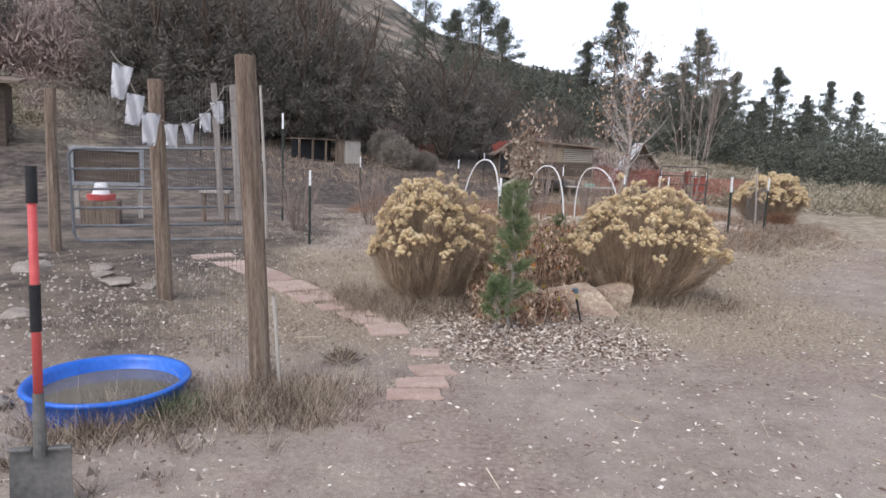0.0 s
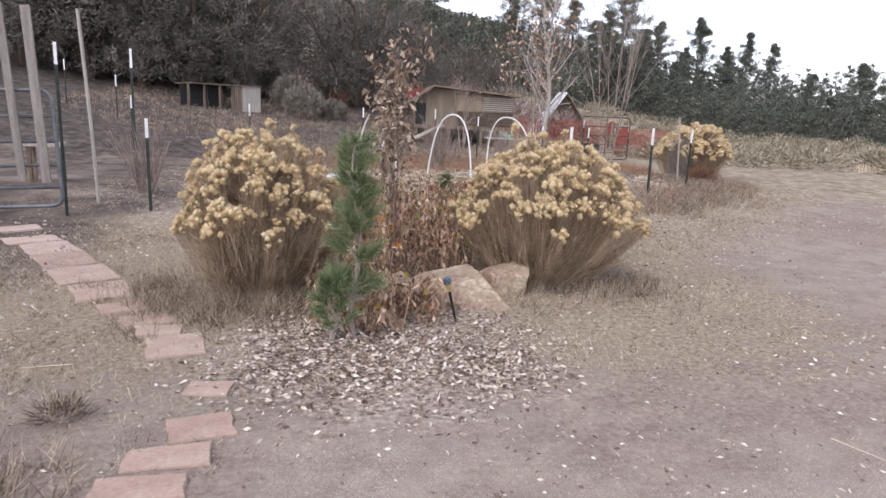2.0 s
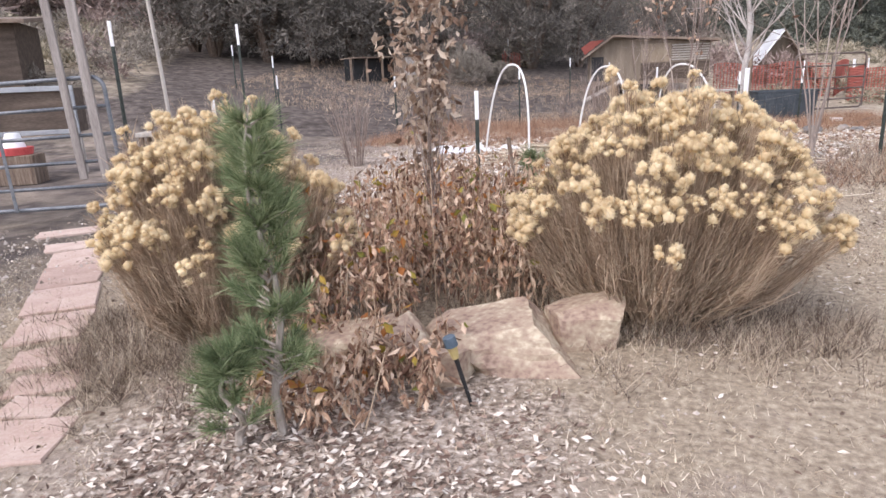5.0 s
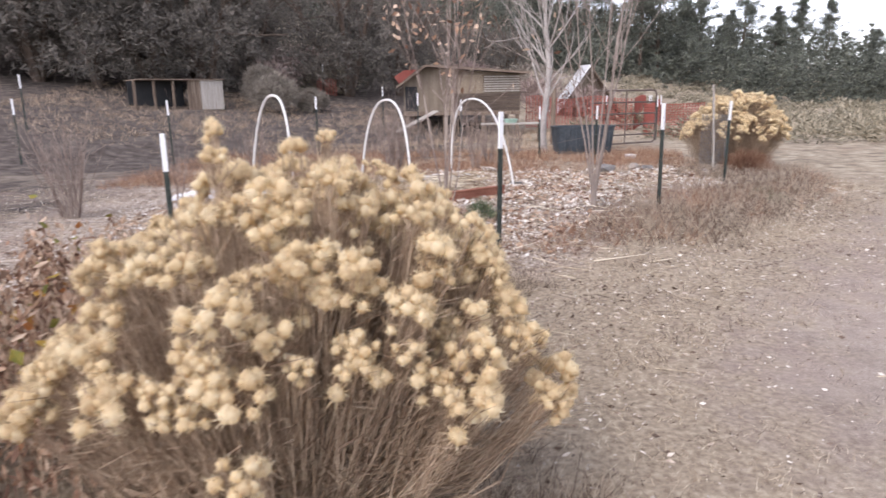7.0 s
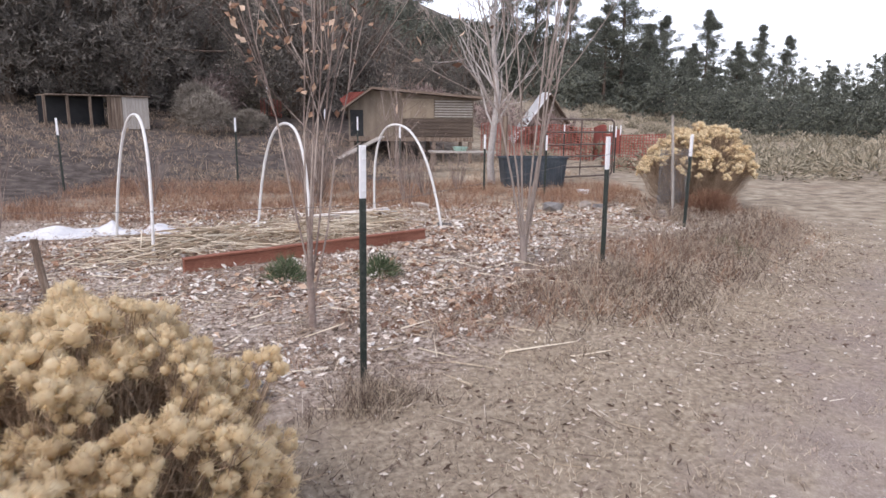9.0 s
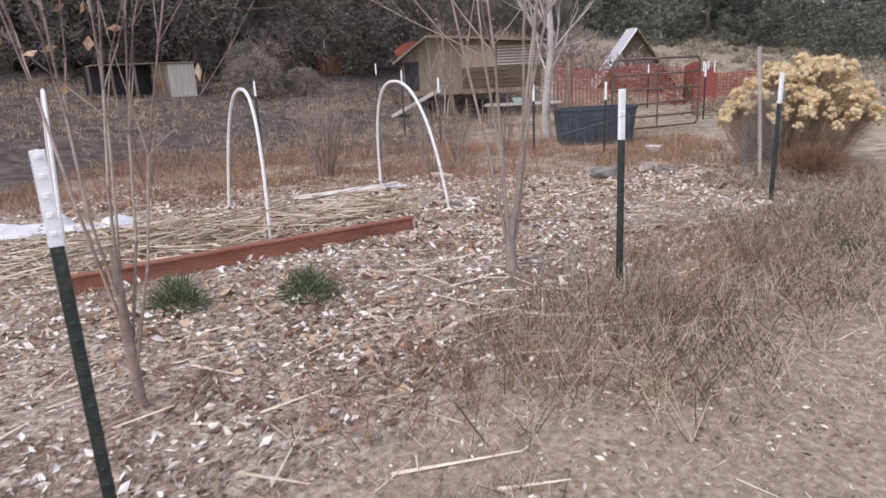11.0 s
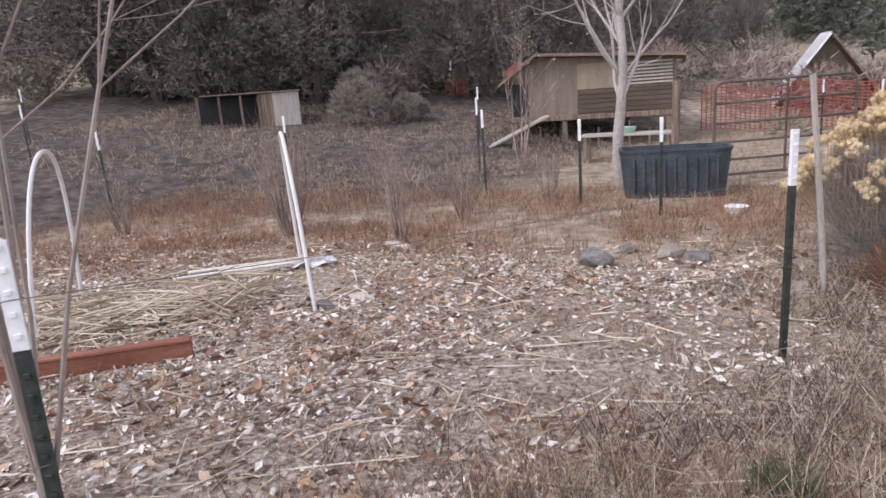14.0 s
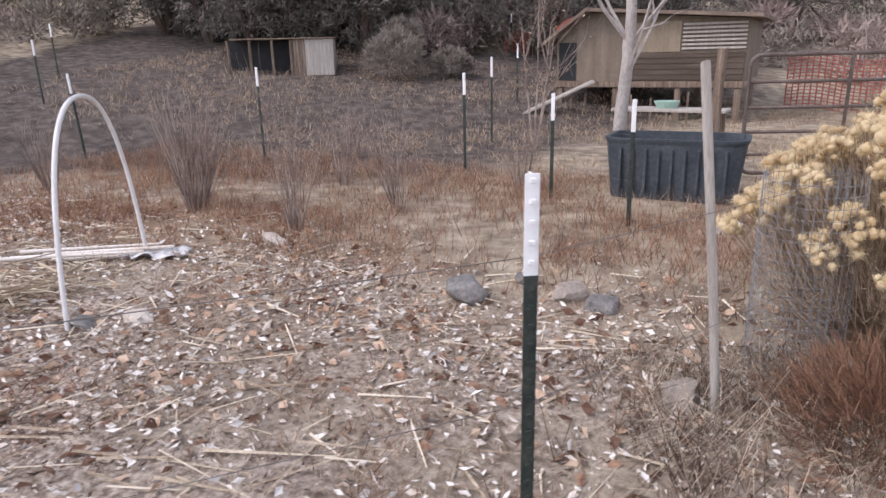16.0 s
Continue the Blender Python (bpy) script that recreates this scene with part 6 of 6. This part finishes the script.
line = lambda x, y: np.exp(-((fence_side(x, y) + 0.30) / 0.46) ** 2) * smooth(11.0, 12.3, y) * (1 - smooth(16.8, 17.6, y))
weeds = tufted(scatter(9500, 3, 8.6, 10.3, 17.4, lambda x, y: line(x, y) * (0.35 + 0.65 * patch(x * 1.7, y * 1.7))), 16, 0.035)
tagged(part("fence_weeds", grass(weeds, 0.06, 0.30, 0.006, 0.7), M_DRYGRASS), "matted brown dead weeds along the fence", "dead grass", kind="stuff")
weeds = tufted(scatter(5600, 3, 8.6, 10.3, 17.4, lambda x, y: line(x, y) * patch(y, x)), 12, 0.03)
tagged(part("red_weeds", grass(weeds, 0.08, 0.32, 0.006, 0.6), M_REDGRASS), "reddish dead weeds along the fence", "dead grass", kind="stuff")
reds = tufted(scatter(5200, -2.5, 8.0, 15.8, 21.2, lambda x, y: smooth(16.2, 17.8, y - 0.2 * x + 0.8) * smooth(0.0, 0.5, fence_side(x, y)) * (0.3 + 0.7 * patch(x, y))), 12, 0.06)
tagged(part("red_grass", grass(reds, 0.05, 0.26, 0.007, 0.5), M_REDGRASS), "rusty red dead grass at the back of the garden", "dead grass", kind="stuff")
def stubble(x, y):
    track = np.exp(-((fence_side(x, y) + 0.9) / 1.1) ** 2) * smooth(6.0, 8.5, y)
    bed = np.exp(-(((x - 2.4) / 1.7) ** 2 + ((y - 7.3) / 1.5) ** 2) ** 2)
    path = 0.9 * smooth(-4.0, -2.0, x) * smooth(0.7, -0.6, x) * smooth(3.8, 5.0, y) * smooth(10.5, 9, y)
    return np.clip(track + bed + path + 0.5 * garden(x, y), 0, 1)


for nm, mt, sh, cnt in (("short_grass", M_DRYGRASS, 3.0, 36000), ("pale_stubble", M_STRAW, 8.0, 34000)):
    thin = tufted(scatter(cnt, -4, 9.0, 3.6, 17, lambda x, y: stubble(x, y) * patch(1.5 * x + sh, 1.5 * y) ** 1.5), 12, 0.04)
    tagged(part(nm, grass(thin, 0.015, 0.065, 0.006, 1.4), mt), "short dry trampled grass on the yard", "dead grass", kind="stuff")
# long arching straw-coloured grass at the fence
q = []
for x, y, rr, n in ((6.25, 12.55, 0.22, 26), (6.75, 13.3, 0.25, 26), (7.2, 14.2, 0.25, 26), (5.6, 11.9, 0.25, 22), (4.9, 11.55, 0.25, 16), (7.5, 15.0, 0.3, 30), (6.5, 14.2, 0.2, 16), (7.4, 16.0, 0.3, 30)):
    q.append(tufted(np.column_stack([x + RNG.normal(size=n) * rr, y + RNG.normal(size=n) * rr, np.zeros(n)]), 7, 0.03))
q = np.concatenate(q)
a = RNG.uniform(0, 6.28, len(q))
L = RNG.uniform(0.10, 0.26, len(q))
kn = q + np.column_stack([np.cos(a) * L * 0.5, np.sin(a) * L * 0.5, L * 0.85])
en = kn + np.column_stack([np.cos(a) * L * 0.8, np.sin(a) * L * 0.8, -L * RNG.uniform(0, 0.7, len(q))])
tagged(part("straw_grass", join(tubes(q, kn, 0.0022, 0.0017), tubes(kn, en, 0.0017, 0.0008)), M_DRYGRASS), "long arching straw-coloured grass at the fence", "dead grass", kind="stuff")
# long pale poles laid to the last hoop, and a scrap of sheet at its foot
for k in range(6):
    f = RNG.uniform(0, 0.5)
    p0, p1 = Vector((2.15 + f, 15.88 + f * 0.6, 0)), Vector((3.0 + f * 0.7, 16.62 + f * 0.3, 0))
    off = RNG.normal() * 0.07
    zz = 0.022 + 0.012 * k
    pole = part("pale_pole", tubes(np.array([[p0.x - off, p0.y + off, gz(p0.x, p0.y) + zz]]), np.array([[p1.x - off, p1.y + off, gz(p1.x, p1.y) + zz]]), 0.017, 0.012, 7), M_BLEACHED, smooth=True)
    tagged(pole, "long pale dry pole lying on the straw", "pole", "pale poles")
bm = bmesh.new()
bmesh.ops.create_grid(bm, x_segments=16, y_segments=8, size=0.5)
for v in bm.verts:
    q = v.co * 5
    v.co = Vector((v.co.x * 0.5 + 0.04 * noise.noise(q), v.co.y * 0.2 + 0.03 * noise.noise(q * 1.3), 0.03 + 0.05 * noise.noise(q * 0.9)))
bmesh.ops.solidify(bm, geom=bm.faces[:], thickness=0.004)
tagged(part("sheet_scrap", bm, M_SHEET, smooth=True, at=place(3.14, 16.66, turn=30, dz=0.01)), "white scrap of plastic sheet at the hoop's foot", "plastic sheet")
bowl = bmesh.new()
bmesh.ops.create_cone(bowl, cap_ends=True, segments=18, radius1=0.09, radius2=0.13, depth=0.08)
tagged(part("feed_bowl", bowl, M_POSTWHITE, at=place(6.91, 19.38, dz=0.04)), "white bowl lying in the dead grass", "bowl")
# coarse cut stalks laid over the straw
cx = RNG.uniform(0, 1, 170)
cp = np.column_stack([0.9 + cx * 2.6 + RNG.normal(size=170) * 0.16, 13.7 + cx * 1.8 + RNG.normal(size=170) * 0.28, np.zeros(170)])
cp[:, 2] = ground_z(cp[:, 0], cp[:, 1]) + RNG.uniform(0.02, 0.2, 170)
ca = RNG.normal(size=170) * 1.1 + 0.6
cd = np.column_stack([np.cos(ca), np.sin(ca), RNG.normal(size=170) * 0.12]) * RNG.uniform(0.08, 0.36, (170, 1))
tagged(part("cut_stalks", tubes(cp - cd, cp + cd, RNG.uniform(0.006, 0.015, 170), 0.005, 5), M_STALK), "thick pale cut stalks bundled over the straw", "straw", kind="stuff")
# small dead weeds through the garden and twiggy debris beside the track
gw = tufted(scatter(4200, -0.8, 8.2, 10.6, 17.5, lambda x, y: garden(x, y) * patch(2.2 * x + 4, 2.2 * y) ** 2), 10, 0.035)
tagged(part("garden_weeds", grass(gw, 0.03, 0.16, 0.006, 0.9), M_REDGRASS), "small reddish dead weeds through the leaf litter", "dead grass", kind="stuff")
gt = scatter(2600, 2.4, 8.6, 6.6, 16.5, lambda x, y: np.exp(-((fence_side(x, y) + 0.75) / 0.75) ** 2) * (0.25 + 0.75 * patch(1.4 * x, 1.4 * y)))
ga = RNG.uniform(0, 6.28, len(gt))
ge = np.column_stack([np.cos(ga), np.sin(ga), np.abs(RNG.normal(size=len(gt))) * 0.18]) * RNG.uniform(0.04, 0.2, (len(gt), 1))
tagged(part("twig_debris", tubes(gt + (0, 0, 0.006), gt + ge + (0, 0, 0.01), 0.0035, 0.0018), M_TWIGMIX), "broken dry twigs and stalks beside the track", "twigs", kind="stuff")
# dry skirts of grass under the bushes, posts and pool
sk = []
for x, y, r, n in ((-0.1, 7.15, 0.42, 110), (2.35, 7.7, 0.5, 150), (2.55, 8.8, 0.45, 80), (3.28, 10.35, 0.16, 60), (5.25, 12.45, 0.16, 40), (7.5, 16.6, 0.5, 130), (-1.45, 3.80, 0.40, 80), (-0.85, 4.35, 0.25, 60), (-1.02, 4.05, 0.34, 90), (-1.95, 3.5, 0.4, 45), (-0.72, 4.2, 0.3, 90), (-1.75, 3.65, 0.3, 20), (8.2, 16.9, 0.6, 120), (-0.45, 6.85, 0.5, 150), (0.1, 6.75, 0.3, 60), (-0.9, 7.3, 0.4, 60), (2.9, 7.6, 0.4, 110), (1.7, 7.7, 0.35, 60)):
    q = np.column_stack([x + RNG.normal(size=n) * r * 0.7, y + RNG.normal(size=n) * r * 0.6, np.zeros(n)])
    sk.append(tufted(q, 22, 0.03))
tagged(part("grass_skirts", grass(np.concatenate(sk), 0.06, 0.22, 0.005, 0.7), M_DRYGRASS), "brown dry grass clumps under bushes and posts", "dead grass", kind="stuff")

bits = scatter(60000, -3.5, 10.5, 1.2, 16.5, lambda x, y: 0.25 + 0.75 * patch(x * 1.3 + 1, y * 1.1))
tagged(part("dirt_crumbs", flat_bits(bits, 0.005, 0.02, 0.6, 0.006), M_PEBBLE), "fine chaff and dirt crumbs on the track", "chaff", kind="stuff")
# clumps of weeds and scraps beside the track
edge = lambda x, y: np.exp(-((fence_side(x, y) + 0.75) / 0.8) ** 2) * smooth(7.2, 8.6, y)
tc = scatter(900, 2.4, 8.8, 7.0, 16.5, lambda x, y: edge(x, y) * patch(2.1 * x + 5, 2.1 * y) ** 2)
tagged(part("weed_clumps", grass(tufted(tc, 44, 0.05), 0.02, 0.11, 0.006, 0.9), M_DRYGRASS), "small clumps of brown dry weeds beside the track", "dead grass", kind="stuff")
ts = scatter(26000, 2.2, 8.8, 7.0, 16.5, lambda x, y: edge(x, y) * patch(1.8 * y, 1.8 * x + 2))
tagged(part("leaf_scraps", flat_bits(ts, 0.012, 0.05, 0.4), M_SCRAP), "brown and bleached leaf scraps beside the track", "leaf litter", kind="stuff")
# clods and small stones in the enclosure
cl = scatter(3600, -5.5, -0.7, 3.2, 9.5, lambda x, y: smooth(-0.75, -1.1, x + 0.28 * (y - 4.4)) * (0.2 + 0.8 * patch(1.6 * x, 1.6 * y)))
cs = RNG.uniform(0.006, 0.028, (len(cl), 1))
cv = (cl[:, None] + OCTA[None] * cs[:, None] * RNG.uniform(0.5, 1.4, (len(cl), 6, 1))).reshape(-1, 3)
tagged(part("soil_clods", (cv, (np.arange(len(cl))[:, None, None] * 6 + OCTA_F[None]).reshape(-1, 3)), M_PEBBLE), "crumbly clods and small stones on dark soil", "soil", kind="stuff")
# pebbles and twigs on the track
pb = scatter(5200, -3, 11, 1.2, 17, lambda x, y: 0.75 * yard(x, y))
s = RNG.uniform(0.003, 0.011, (len(pb), 1)) * (1 + (RNG.uniform(0, 1, (len(pb), 1)) > 0.96) * 1.5)
octa = np.array([(1, 0, 0), (0, 1, 0), (-1, 0, 0), (0, -1, 0), (0, 0, 0.7), (0, 0, -0.5)])
pv = (pb[:, None] + octa[None] * s[:, None] * RNG.uniform(0.6, 1.3, (len(pb), 6, 1))).reshape(-1, 3)
pf = (np.arange(len(pb))[:, None, None] * 6 + np.array([(0, 1, 4), (1, 2, 4), (2, 3, 4), (3, 0, 4), (1, 0, 5), (2, 1, 5), (3, 2, 5), (0, 3, 5)])[None]).reshape(-1, 3)
tagged(part("pebbles", (pv, pf), M_PEBBLE), "small pale pebbles on the dirt", "pebbles", kind="stuff")
tw = scatter(420, -2, 9, 3, 16, lambda x, y: 0.7 * yard(x, y))
a = RNG.uniform(0, 6.28, len(tw))
td = np.column_stack([np.cos(a), np.sin(a), RNG.normal(size=len(tw)) * 0.05]) * RNG.uniform(0.03, 0.14, (len(tw), 1))
tagged(part("fallen_twigs", tubes(tw - td + (0, 0, 0.008), tw + td + (0, 0, 0.008), 0.004, 0.002), M_STRAW), "thin dry twigs lying on the dirt", "twigs", kind="stuff")

# low weeds over the pasture
pw = tufted(scatter(5200, -9, 8, 18, 31, lambda x, y: (0.25 + 0.75 * patch(x * 0.6, y * 0.6)) * smooth(19.5, 21, y + 0.15 * x)), 8, 0.09)
tagged(part("pasture_weeds", grass(pw, 0.04, 0.20, 0.016, 0.7), M_STEM), "low grey-brown weeds over the pasture", "dead grass", kind="stuff")
